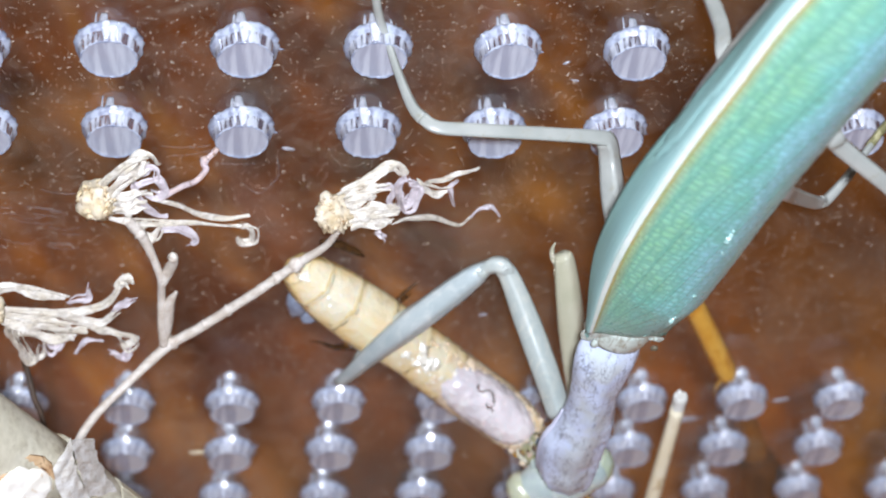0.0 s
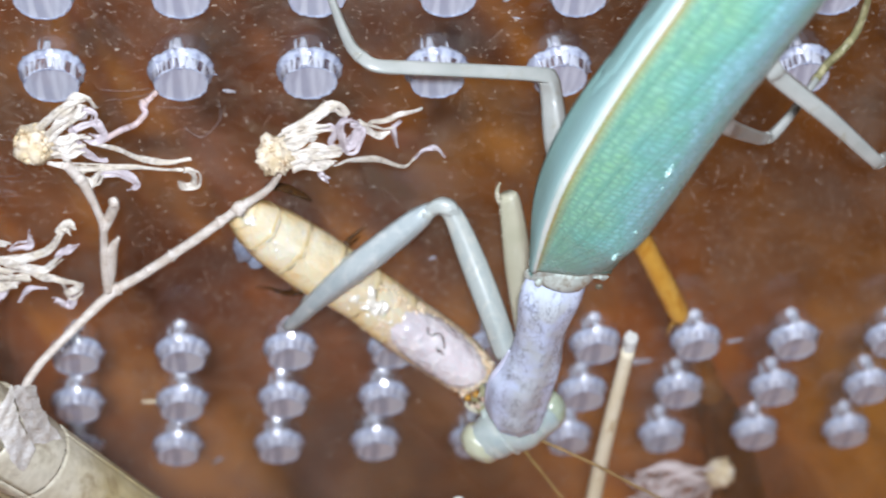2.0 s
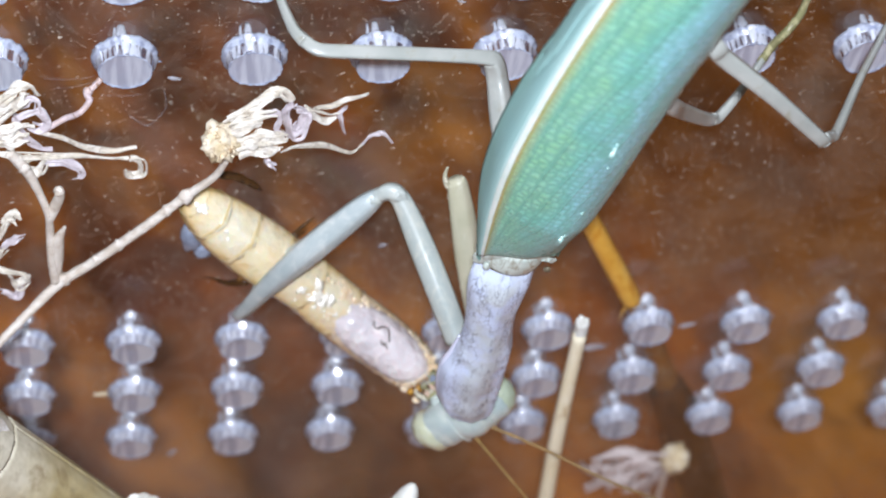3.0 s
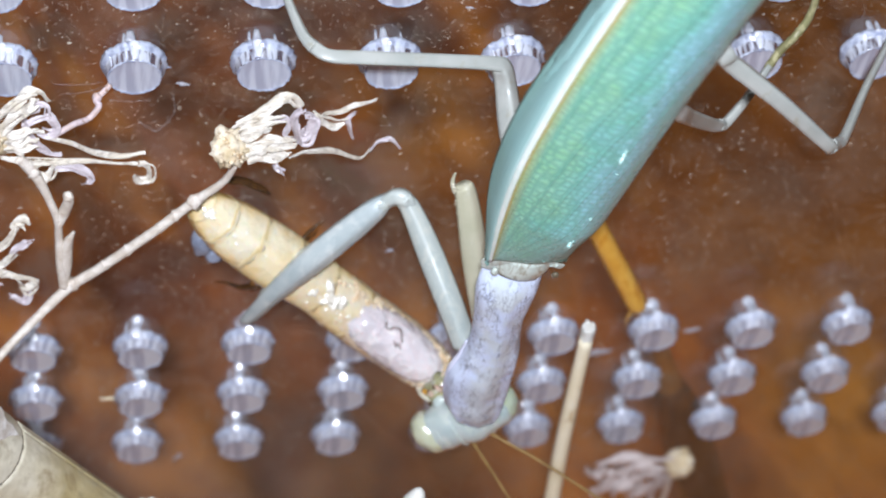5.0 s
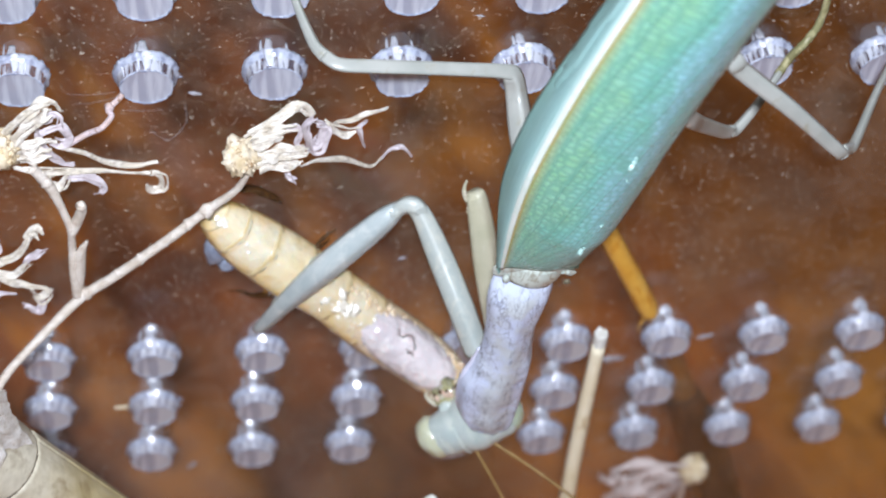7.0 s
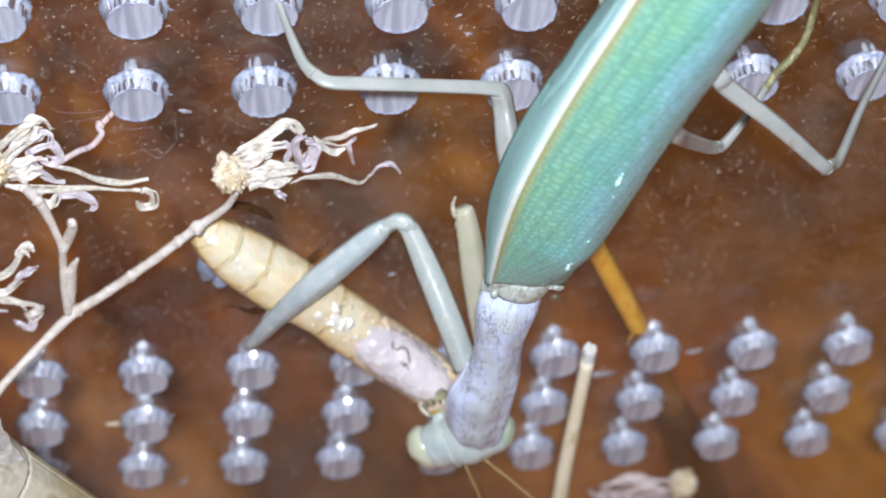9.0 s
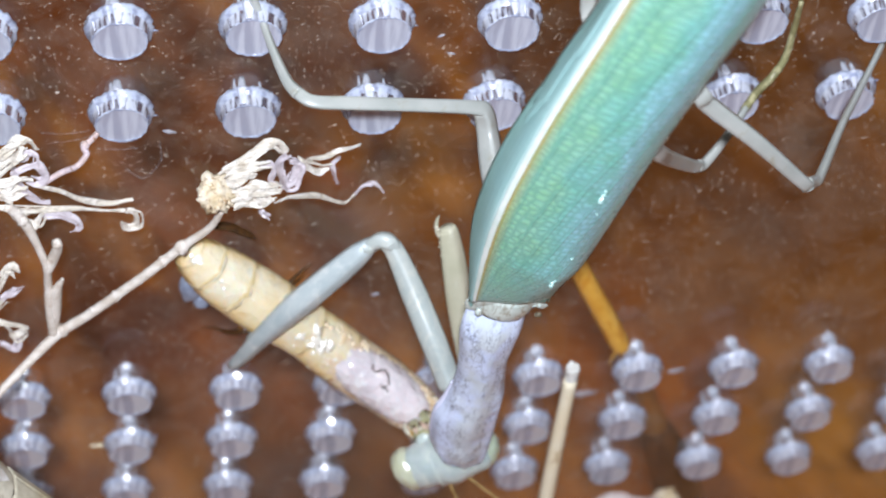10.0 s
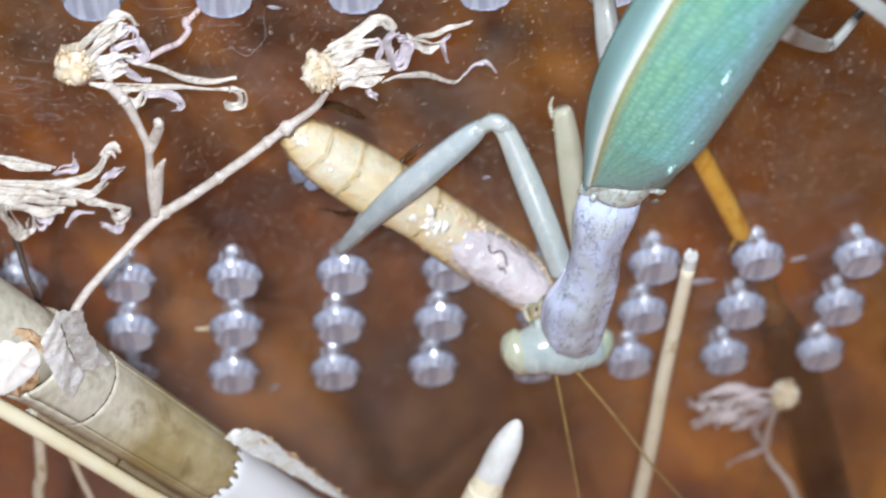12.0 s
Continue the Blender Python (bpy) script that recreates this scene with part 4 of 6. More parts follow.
def pronotum():
    """Shield of the thorax: waisted, with raised side margins, a keel and a wrinkled skin."""
    line = curve([(-0.175, -1.56, 1.86, 0.215, 0.15), (-0.205, -1.64, 1.63, 0.237, 0.17), (-0.218, -1.66, 1.22, 0.195, 0.17), (-0.217, -1.67, 0.90, 0.196, 0.175), (-0.225, -1.68, 0.63, 0.232, 0.18),
                  (-0.262, -1.69, 0.40, 0.262, 0.18), (-0.262, -1.69, 0.14, 0.262, 0.17), (-0.25, -1.70, -0.09, 0.24, 0.16), (-0.232, -1.715, -0.22, 0.205, 0.135), (-0.216, -1.73, -0.30, 0.155, 0.105), (-0.208, -1.755, -0.345, 0.075, 0.05)], 80)
    bm = bmesh.new()
    sides, rings = 36, []
    for n, (x, y, z, half, high) in enumerate(line):
        ring = []
        for k in range(sides):
            a = 2 * math.pi * k / sides
            c, s = math.cos(a), math.sin(a)
            flare = 1 + 0.05 * max(0, 1 - abs(s) * 4)
            rim = 0.020 * math.exp(-(((abs(c) - 0.86) / 0.07) ** 2)) if s < 0 and z < 0.75 else 0
            keel = 0.016 * math.exp(-((c / 0.1) ** 2)) if s < 0 else 0
            dent = -0.012 * math.exp(-(((abs(c) - 0.55) / 0.16) ** 2)) if s < 0 else 0
            p = Vector((x + half * c * flare, y + high * s - keel - dent - rim, z))
            p.y += 0.008 * noise.noise(p * 11) if s < 0 else 0
            ring.append(bm.verts.new(p))
        rings.append(ring)
    for a, b in zip(rings, rings[1:]):
        for k in range(sides):
            bm.faces.new((a[k], a[(k + 1) % sides], b[(k + 1) % sides], b[k]))
    bm.faces.new(rings[0][::-1])
    bm.faces.new(rings[-1])
    return bm


shield = of_mantis(part("pronotum", pronotum(), PRONOTUM, label="waisted lilac-grey thorax shield with fine wrinkles"))
part("margin", tube(bmesh.new(), [(-0.425, -1.66, 0.84, 0.012), (-0.465, -1.665, 0.62, 0.024), (-0.512, -1.67, 0.44, 0.030), (-0.522, -1.675, 0.20, 0.030), (-0.49, -1.67, -0.08, 0.026), (-0.425, -1.665, -0.24, 0.018), (-0.35, -1.66, -0.34, 0.008)], count=40, sides=12, wobble=0.03), LILAC_RIM, shield, "smooth pale lilac margin")
part("margin", tube(bmesh.new(), [(-0.02, -1.64, 1.2, 0.010), (-0.01, -1.63, 0.86, 0.014), (0.02, -1.62, 0.52, 0.022), (0.0, -1.62, 0.26, 0.018), (-0.03, -1.62, -0.06, 0.012)], count=30, sides=10, wobble=0.03), LILAC_RIM, shield)
part("side_lobe", lump(bmesh.new(), (0.005, -1.58, 0.46), (0.045, 0.05, 0.12), 0.2, 3, 3), LILAC_RIM, shield, "small pale lobe under the shield")
collar = bmesh.new()
tube(collar, [(-0.13, -1.58, 2.06, 0.24), (-0.15, -1.58, 1.95, 0.262), (-0.18, -1.58, 1.86, 0.255)], count=8, sides=28, flat=0.72, wide=(1, 0, -0.2), wobble=0.02)
of_mantis(part("collar", collar, MEMBRANE, label="pale wrinkled membrane at the wing base"))
BASE_LINE = [wing_point(0.04, v) + Vector((0, 0.02, lift)) for v, lift in ((0.05, -0.02), (0.22, 0.0), (0.40, 0.02), (0.60, 0.03), (0.80, 0.0), (0.97, -0.02))]
of_mantis(limb("wing_base", [(*p, r) for p, r in zip(BASE_LINE, (0.04, 0.065, 0.07, 0.07, 0.06, 0.03))], MEMBRANE, None, "pale wrinkled membrane where the wing begins", count=60, sides=22, flat=0.20, wide=(0, 0, 1), wobble=0.025, seed=4))
of_mantis(part("wing_hinge", lump(bmesh.new(), (0.10, -1.68, 1.96), (0.05, 0.03, 0.024), 0.4, 8, 3), MEMBRANE, label="brownish wing hinge"))
of_mantis(part("hinge_spot", lump(bmesh.new(), (0.10, -1.76, 1.93), (0.03, 0.02, 0.03), 0.3, 6, 2), BROWN_SPOT, label="brown spot at the wing hinge"))
of_mantis(part("tegula", lump(bmesh.new(), (-0.385, -1.80, 2.07), (0.03, 0.028, 0.042), 0.1, 2, 3), MEMBRANE, label="shiny pale knob at the wing base"))


of_mantis(limb("neck", [(-0.24, -1.5, -0.1, 0.12), (-0.26, -1.45, -0.5, 0.11), (-0.26, -1.42, -0.85, 0.1)], HEAD, None, "short pale neck", count=10, sides=14))


# Head, built round its own neck joint.
NECK = Vector((-0.165, -1.42, -0.877))


def build_head():
    """A broad wedge of a head: its own x runs from eye to eye, its y to the back of the head, its -z to the mouth."""
    bm = bmesh.new()
    half = [(0.42, 0.10, 0.09, 0.02), (0.35, 0.185, 0.165, 0.015), (0.26, 0.218, 0.192, 0.02), (0.13, 0.252, 0.22, 0.035), (0.0, 0.285, 0.24, 0.045)]
    rows, rings = curve([(-x, *more) for x, *more in half] + half[3::-1], 36), []
    for x, high, deep, up in rows:
        ring = []
        for k in range(22):
            a = 2 * math.pi * k / 22
            c, s = math.cos(a), math.sin(a)
            crease = -0.004 * math.exp(-(((abs(x) - 0.13) / 0.03) ** 2))
            lumpy = 1 + 0.09 * noise.noise(Vector((x * 6, c * 1.4, s * 1.4)))
            ring.append(bm.verts.new((x, deep * s * lumpy * (1 + crease * 6), high * c * lumpy * (1 + crease * 6) + up)))
        rings.append(ring)
    for a, b in zip(rings, rings[1:]):
        for k in range(22):
            bm.faces.new((a[k], a[(k + 1) % 22], b[(k + 1) % 22], b[k]))
    bm.faces.new(rings[0][::-1])
    bm.faces.new(rings[-1])
    ob = part("head", bm, HEAD, None, "pale green wedge-shaped head with cream eyes")
    ob.parent = mantis
    # Raised seams that run over the face from the neck to the mouth.
    for x0, x1, thick in ((-0.19, -0.27, 0.011), (-0.07, -0.12, 0.014), (0.16, 0.21, 0.011)):
        seam = []
        for k in range(9):
            a = -0.15 * math.pi + 0.85 * math.pi * k / 8
            x = x0 + (x1 - x0) * k / 8
            high, deep, up = (np.interp(abs(x), [h[0] for h in half[::-1]], [h[n] for h in half[::-1]]) for n in (1, 2, 3))
            seam.append((x, -deep * math.sin(a) * 0.99, -high * math.cos(a) * 0.99 + up, thick * (0.4 + 0.6 * math.sin(math.pi * (k + 0.5) / 9))))
        limb("face_seam", seam, SEAM, ob, count=30, sides=8, flat=0.6, wobble=0.08)
    for side in (-1, 1):
        eye = lump(bmesh.new(), (0, 0, 0), (0.15, 0.18, 0.215) if side < 0 else (0.125, 0.15, 0.175), 0.06, side, 4)
        bmesh.ops.rotate(eye, cent=(0, 0, 0), matrix=Matrix.Rotation(radians(16) * side, 3, "Y"), verts=eye.verts)
        bmesh.ops.translate(eye, vec=(0.35 * side, 0.0, 0.012), verts=eye.verts)
        part("eye", eye, EYE if side < 0 else EYE_GREEN, ob, "bulging cream-coloured eye" if side < 0 else "greenish eye")
    part("jaw", lump(bmesh.new(), (-0.10, 0.15, 0.28), (0.15, 0.13, 0.15), 0.35, 4, 3), JAW, ob, "olive chewing mouthparts")
    part("lip", lump(bmesh.new(), (-0.14, 0.02, 0.26), (0.075, 0.05, 0.06), 0.35, 7, 3), SEAM, ob, "pale wet upper lip")
    limb("palp", [(-0.24, 0.10, 0.26, 0.020), (-0.27, 0.09, 0.33, 0.022), (-0.28, 0.08, 0.40, 0.017), (-0.255, 0.07, 0.44, 0.010)], SPINE, ob, "curled pale feeler", count=14, sides=8)
    rng = random.Random(12)
    for n in range(6):
        x, z = -0.19 + 0.042 * n, 0.33 + 0.016 * (n % 3)
        tip = (x + rng.uniform(-0.03, 0.03), 0.02, z + rng.uniform(0.08, 0.11))
        tooth = limb("palp", [(x, 0.07, z - 0.04, 0.018), (x, 0.05, z + 0.01, 0.024), (x + (tip[0] - x) * 0.5, 0.035, z + 0.05, 0.021), (*tip, 0.012)], (PALP, SPINE, PALP)[n % 3], ob, "stubby pinkish mouth feeler", count=12, sides=9, wobble=0.05)
        limb("dark_tip", [(tip[0], tip[1] - 0.006, tip[2] - 0.010, 0.013), (tip[0] + 0.006, tip[1] - 0.008, tip[2] + 0.004, 0.011), (tip[0] + 0.014, tip[1], tip[2] + 0.012, 0.004)], DARK_BIT, tooth, count=5, sides=7)
    for x0, tip in ((-0.05, (0.16, -0.75, -1.75)), (0.10, (1.20, -0.55, -1.60))):
        pts = [(x0, -0.10, -0.12, 0.014), (x0 + (tip[0] - x0) * 0.3, -0.25, -0.55, 0.0115), (x0 + (tip[0] - x0) * 0.65, -0.45, -1.1, 0.010), (*tip, 0.007)]
        limb("antenna", pts, ANTENNA, ob, "thin brown beaded antenna", count=90, sides=6, wobble=0.18)
    return ob


head = build_head()


def raptor_leg(coxa, femur, spiny, skin_mat, thigh_mat):
    """One grasping foreleg: long hip, joint, thick spined thigh."""
    hip = of_mantis(limb("coxa", coxa, skin_mat, None, "pale foreleg hip with flat faces", count=36, sides=24, flat=0.85, facet=0.55, corners=4, wobble=0.012))
    thigh = of_mantis(limb("femur", femur, thigh_mat, None, "thick pale foreleg thigh with a lengthwise ridge", count=42, sides=25, flat=0.85, facet=0.45, corners=5, wobble=0.012))
    line = curve([p[:3] for p in femur], 26)
    for n in range(4, 24):
        p, q = Vector(line[n]), Vector(line[min(n + 1, 25)])
        r = 0.09
        way = (Vector(spiny) + Vector((0, 0.25 * (n % 2), 0))).normalized()
        base = p + way * r * 0.8
        limb("spine", [(*base, 0.009), (*(base + way * 0.012), 0.007), (*(base + way * (0.022 + 0.006 * (n % 3)) + (q - p) * 0.3), 0.003)], SPINE, thigh, count=4, sides=5)
    return hip, thigh


raptor_leg([(-0.355, -1.42, 0.34, 0.10), (-0.505, -1.2, 0.69, 0.106), (-0.665, -0.86, 0.95, 0.102), (-0.80, -0.62, 1.17, 0.082), (-0.87, -0.55, 1.24, 0.075)],
           [(-0.86, -0.53, 1.24, 0.075), (-0.99, -0.53, 1.19, 0.072), (-1.10, -0.56, 1.10, 0.105), (-1.30, -0.62, 0.90, 0.125), (-1.6, -0.70, 0.58, 0.125), (-1.86, -0.70, 0.14, 0.095), (-2.04, -0.64, -0.32, 0.068), (-2.10, -0.60, -0.48, 0.05)],
           (0.3, 0.6, -0.6), LEG, FEMUR)
raptor_leg([(-0.08, -1.40, 0.36, 0.085), (-0.06, -1.2, 0.1, 0.09), (-0.12, -1.05, 0.0, 0.085)],
           [(-0.12, -1.02, 0.02, 0.085), (-0.20, -0.9, 0.42, 0.10), (-0.26, -0.8, 0.76, 0.115), (-0.33, -0.7, 1.12, 0.105), (-0.39, -0.6, 1.40, 0.085), (-0.41, -0.58, 1.46, 0.06)],
           (-0.95, -0.1, 0.05), LEG, LEG_OLIVE)
knuckle = bmesh.new()
tube(knuckle, [(-0.80, -0.60, 1.19, 0.05), (-0.855, -0.565, 1.245, 0.086), (-0.92, -0.545, 1.258, 0.082), (-0.98, -0.54, 1.215, 0.07), (-1.03, -0.545, 1.165, 0.062), (-1.06, -0.555, 1.13, 0.04)], count=24, sides=20, flat=0.85, facet=0.5, wobble=0.02, seed=5)
lump(knuckle, (-0.86, -0.60, 1.27), (0.05, 0.035, 0.045), 0.5, 2, 3)
lump(knuckle, (-1.03, -0.585, 1.18), (0.045, 0.03, 0.05), 0.5, 4, 3)
of_mantis(part("trochanter", knuckle, LEG, label="knuckled pale foreleg joint"))
tibia_tip = of_mantis(limb("tibia", [(-1.95, -0.52, -0.25, 0.05), (-1.75, -0.42, 0.05, 0.06), (-1.45, -0.40, 0.42, 0.05)], LEG, None, count=12, sides=10))
of_mantis(limb("tarsus", [(-0.44, -0.57, 1.30, 0.02), (-0.475, -0.55, 1.38, 0.022), (-0.485, -0.53, 1.46, 0.016), (-0.47, -0.52, 1.54, 0.006)], LEG_OLIVE, None, "thin foreleg foot", count=14, sides=7))


def walking_leg(points, foot, thigh_until, foot_mat=None):
    """A slim walking leg in its thigh, shin and foot."""
    of_mantis(limb("thigh", points[: thigh_until + 1], WALK_LEG, None, "slim pale walking-leg thigh", count=40, sides=20, flat=0.9, facet=0.75, corners=4, wobble=0.01))
    of_mantis(limb("shin", points[thigh_until:], WALK_LEG, None, "thin pale walking-leg shin", count=36, sides=16, flat=0.9, facet=0.5, corners=4, wobble=0.02))
    if foot:
        of_mantis(limb("foot", foot, foot_mat or TARSUS, None, "jointed thin walking-leg foot", count=44, sides=10, wobble=0.03 if foot_mat else 0.12))


walking_leg([(-0.18, -1.3, 2.50, 0.10), (-0.21, -0.85, 2.58, 0.105), (-0.23, -0.6, 2.70, 0.092), (-0.275, -0.52, 2.86, 0.084), (-0.37, -0.53, 2.93, 0.072), (-0.78, -0.6, 3.06, 0.066), (-1.37, -0.68, 3.21, 0.066), (-1.60, -0.69, 3.25, 0.062), (-1.70, -0.62, 3.26, 0.06),
             (-1.775, -0.5, 3.27, 0.048), (-1.86, -0.2, 3.29, 0.036), (-1.93, 0.12, 3.32, 0.03)], [(-1.92, 0.10, 3.31, 0.034), (-1.98, 0.13, 3.45, 0.034), (-2.03, 0.14, 3.7, 0.032), (-2.08, 0.14, 4.1, 0.028)], 8, WALK_LEG)
walking_leg([(0.3, -1.3, 4.5, 0.08), (0.14, -1.2, 4.64, 0.074), (0.17, -0.9, 4.60, 0.068), (0.16, -0.5, 4.5, 0.062), (0.15, -0.1, 4.45, 0.05), (0.1, 0.13, 4.45, 0.035)], [(0.1, 0.13, 4.45, 0.03), (0.0, 0.14, 4.8, 0.02), (-0.05, 0.14, 5.2, 0.012)], 3)
walking_leg([(0.6, -1.3, 4.5, 0.09), (0.90, -1.5, 4.24, 0.085), (0.98, -1.5, 4.13, 0.082), (1.41, -1.56, 3.76, 0.075), (1.83, -1.58, 3.33, 0.066), (1.93, -1.57, 3.22, 0.062),
             (2.02, -1.48, 3.14, 0.05), (2.12, -1.38, 3.07, 0.042), (2.47, -0.8, 2.93, 0.034), (2.8, -0.3, 2.80, 0.03), (3.08, 0.12, 2.82, 0.026)], [(3.08, 0.12, 2.82, 0.026), (3.15, 0.14, 3.2, 0.02), (3.2, 0.14, 3.6, 0.012)], 5)
walking_leg([(0.5, -1.3, 3.6, 0.09), (0.80, -1.3, 3.34, 0.085), (1.05, -1.0, 2.86, 0.082), (1.38, -0.7, 2.36, 0.072), (1.52, -0.6, 2.2, 0.06), (1.60, -0.55, 2.16, 0.05), (1.77, -0.4, 2.26, 0.04), (1.90, -0.26, 2.36, 0.034), (1.97, -0.18, 2.40, 0.032)],
            [(1.95, -0.2, 2.38, 0.033), (2.08, -0.06, 2.45, 0.034), (2.21, 0.04, 2.51, 0.034), (2.29, 0.10, 2.68, 0.032), (2.29, 0.13, 3.0, 0.028), (2.27, 0.14, 3.3, 0.02)], 4)


# ---- the prey ----
PREY_AT = Vector((-2.4, -0.2, 0.65))
prey = thing("prey_grub", "glossy cream half-eaten insect abdomen held by the mantis", "prey", at=PREY_AT)
PREY_LINE = [(-2.53, -0.20, 0.78, 0.06), (-2.45, -0.21, 0.67, 0.165), (-2.22, -0.24, 0.42, 0.242), (-1.87, -0.29, 0.08, 0.268), (-1.46, -0.36, -0.29, 0.25), (-1.07, -0.46, -0.66, 0.255),
             (-0.70, -0.62, -0.89, 0.25), (-0.44, -0.80, -1.01, 0.225), (-0.34, -0.95, -1.05, 0.17)]


def of_prey(ob):
    ob.parent = prey
    ob.matrix_parent_inverse = Matrix.Translation(-PREY_AT * CM)
    return ob


def build_prey():
    line = curve(PREY_LINE, 90)
    cuts = (0, 8, 17, 26, 35, 44, 53)
    for n, (a, b) in enumerate(zip(cuts, cuts[1:])):
        pts = []
        for k in range(a, b + 2):
            x, y, z, r = line[k]
            u = (k - a) / (b - a)
            pts.append((x, y, z, r * (1.04 + 0.03 * math.sin(math.pi * min(1, 0.06 + 0.72 * u)))))
        of_prey(part("segment", tube(bmesh.new(), pts, count=16, sides=30, wobble=0.006, seed=n, facet=0.5, corners=6, wide=(-0.12, -0.52, 0.85), mapped=True), PREY, label="glossy cream abdomen ring"))
        x, y, z, r = line[b]
        step = (line[b + 1] - line[b - 1])[:3] * 0.34
        of_prey(part("ring_seam", tube(bmesh.new(), [(*(line[b][:3] - step), r * 1.050), (*line[b][:3], r * 1.068), (*(line[b][:3] + step), r * 1.050)], count=6, sides=30, facet=0.5, corners=6, wobble=0.008, wide=(-0.12, -0.52, 0.85)), PREY_BAND, label="amber seam between rings"))
    raw = bmesh.new()
    tube(raw, [(*line[k][:3], line[k][3] * (1.05 if k < 80 else 1.0)) for k in range(49, 90, 3)], count=44, sides=30, wobble=0.02, seed=5)
    of_prey(part("raw_rim", raw, PREY_RAW, label="ragged chewed skin round the flesh"))
    flesh = bmesh.new()
    pts = []
    for k in range(51, 85, 3):
        x, y, z, r = line[k]
        u = (k - 51) / 33
        pts.append((x - 0.06 * r, y - r * 0.28, z + r * 0.38, r * 0.93 * math.sin(math.pi * (0.10 + 0.82 * u)) ** 0.4))
    tube(flesh, pts, count=36, sides=24, wobble=0.02, seed=9)
    of_prey(part("flesh", flesh, FLESH, label="wet pale flesh laid bare"))
    rng = random.Random(31)
    beads = bmesh.new()
    for _ in range(190):
        x, y, z, r = line[rng.randint(46, 88)]
        a = rng.choice((-1, 1)) * rng.uniform(1.0, 1.75)
        d = Vector((0.64 * math.sin(a), -0.56 * math.cos(a), 0.82 * math.cos(a) + 0.55 * math.sin(a))).normalized()
        size = rng.uniform(0.010, 0.031)
        lump(beads, Vector((x, y, z)) + d * r * 1.04, (size, size, size * 1.3), 0.4, rng.random() * 9, 1)
    tagged(of_prey(part("beaded_rim", beads, PREY_RAW)), "wet ragged beads of chewed skin", kind="stuff")
    # Glints of the wet skin, built as flat drops turned towards the flash.
    drops = bmesh.new()
    facing = Vector((-0.12, -0.52, 0.85)).normalized()
    for centre, spread, aside, count, least, most in ((46, 3.0, 0.20, 12, 0.025, 0.06), (54, 2.4, 0.18, 9, 0.025, 0.055), (50, 6, 0.34, 26, 0.006, 0.02), (64, 9, 0.5, 12, 0.006, 0.02), (10, 1.5, 0.1, 3, 0.02, 0.036), (19, 1.5, 0.15, 3, 0.016, 0.032), (28, 1.5, 0.2, 4, 0.008, 0.02), (84, 4, 0.4, 10, 0.006, 0.018)):
        for _ in range(count):
            k = min(max(int(rng.gauss(centre, spread)), 3), 87)
            x, y, z, r = line[k]
            way = Vector(line[k + 1][:3] - line[k - 1][:3]).normalized()
            out = (facing - way * facing.dot(way)).normalized()
            out = (out + way.cross(out) * rng.gauss(0.10, aside)).normalized()
            drop(drops, Vector((x, y, z)) + out * r * 1.035, facing + Vector([rng.uniform(-0.10, 0.10) for _ in range(3)]), rng.uniform(least, most), 0.3, rng.random() * 9, 0.6)
    tagged(of_prey(part("wet_glints", drops, WET)), "glints of the wet skin, built as pale glossy drops", kind="stuff")
    return line


build_prey()

# Bits of the prey: gut line, legs, eye.
GUT_LINE = ((-0.10, 0.075), (-0.095, 0.02), (-0.05, 0.0), (-0.01, 0.05), (0.04, 0.07), (0.07, 0.03), (0.09, -0.04), (0.10, -0.09))
GUT_TAIL = ((0.02, -0.13), (0.05, -0.18), (0.065, -0.13), (0.10, -0.19))
for bends in (GUT_LINE, GUT_TAIL):
    of_prey(limb("gut_line", [(-0.825 + 0.8 * a, -0.865 - 0.3 * a, -0.275 + 1.2 * b - 0.25 * a, 0.007) for a, b in bends], GUT, None, "dark squiggle of gut", count=40, sides=6))
of_prey(part("grey_bulb", lump(bmesh.new(), (-2.45, -0.12, 0.06), (0.10, 0.09, 0.21), 0.15, 3, 3), GREY_EYE, label="shiny grey-blue bulb"))
of_prey(part("grey_bulb", lump(bmesh.new(), (-2.34, -0.13, -0.14), (0.08, 0.06, 0.11), 0.3, 5, 3), GREY_EYE))
for pts, mat in (([(-2.28, -0.05, 0.86, 0.03), (-2.14, -0.02, 0.80, 0.035), (-1.98, 0.0, 0.66, 0.03), (-1.90, 0.03, 0.54, 0.012)], DARK_BIT),
                 ([(-1.60, -0.2, 0.20, 0.022), (-1.52, -0.12, 0.22, 0.018), (-1.42, -0.06, 0.27, 0.005)], DARK_BIT),
                 ([(-1.58, -0.2, 0.16, 0.014), (-1.50, -0.12, 0.14, 0.010), (-1.46, -0.06, 0.12, 0.004)], DARK_BIT),
                 ([(-1.84, -0.36, -0.12, 0.04), (-1.93, -0.28, -0.28, 0.045), (-2.00, -0.2, -0.50, 0.025)], YELLOW_BIT),
                 ([(-1.94, -0.22, -0.52, 0.03), (-2.02, -0.16, -0.62, 0.03), (-2.10, -0.10, -0.72, 0.022), (-2.2, 0.0, -0.80, 0.010), (-2.32, 0.05, -0.86, 0.004)], DARK_BIT)):
    of_prey(limb("leg", pts, mat, None, "broken dark insect leg", count=16, sides=8, wobble=0.16))
rng_bits = random.Random(77)
for n in range(16):
    spot = Vector((-0.45 + rng_bits.gauss(0, 0.045), -1.18 + rng_bits.uniform(-0.05, 0.05), -0.70 + rng_bits.gauss(0, 0.13)))
    size = rng_bits.uniform(0.012, 0.034)
    of_prey(part("chewed_bit", lump(bmesh.new(), spot, (size, size, size * rng_bits.uniform(0.7, 1.6)), 0.7, n, 2), (DARK_BIT, PREY_RAW, YELLOW_BIT, PREY_RAW, GREY_EYE)[n % 5]))


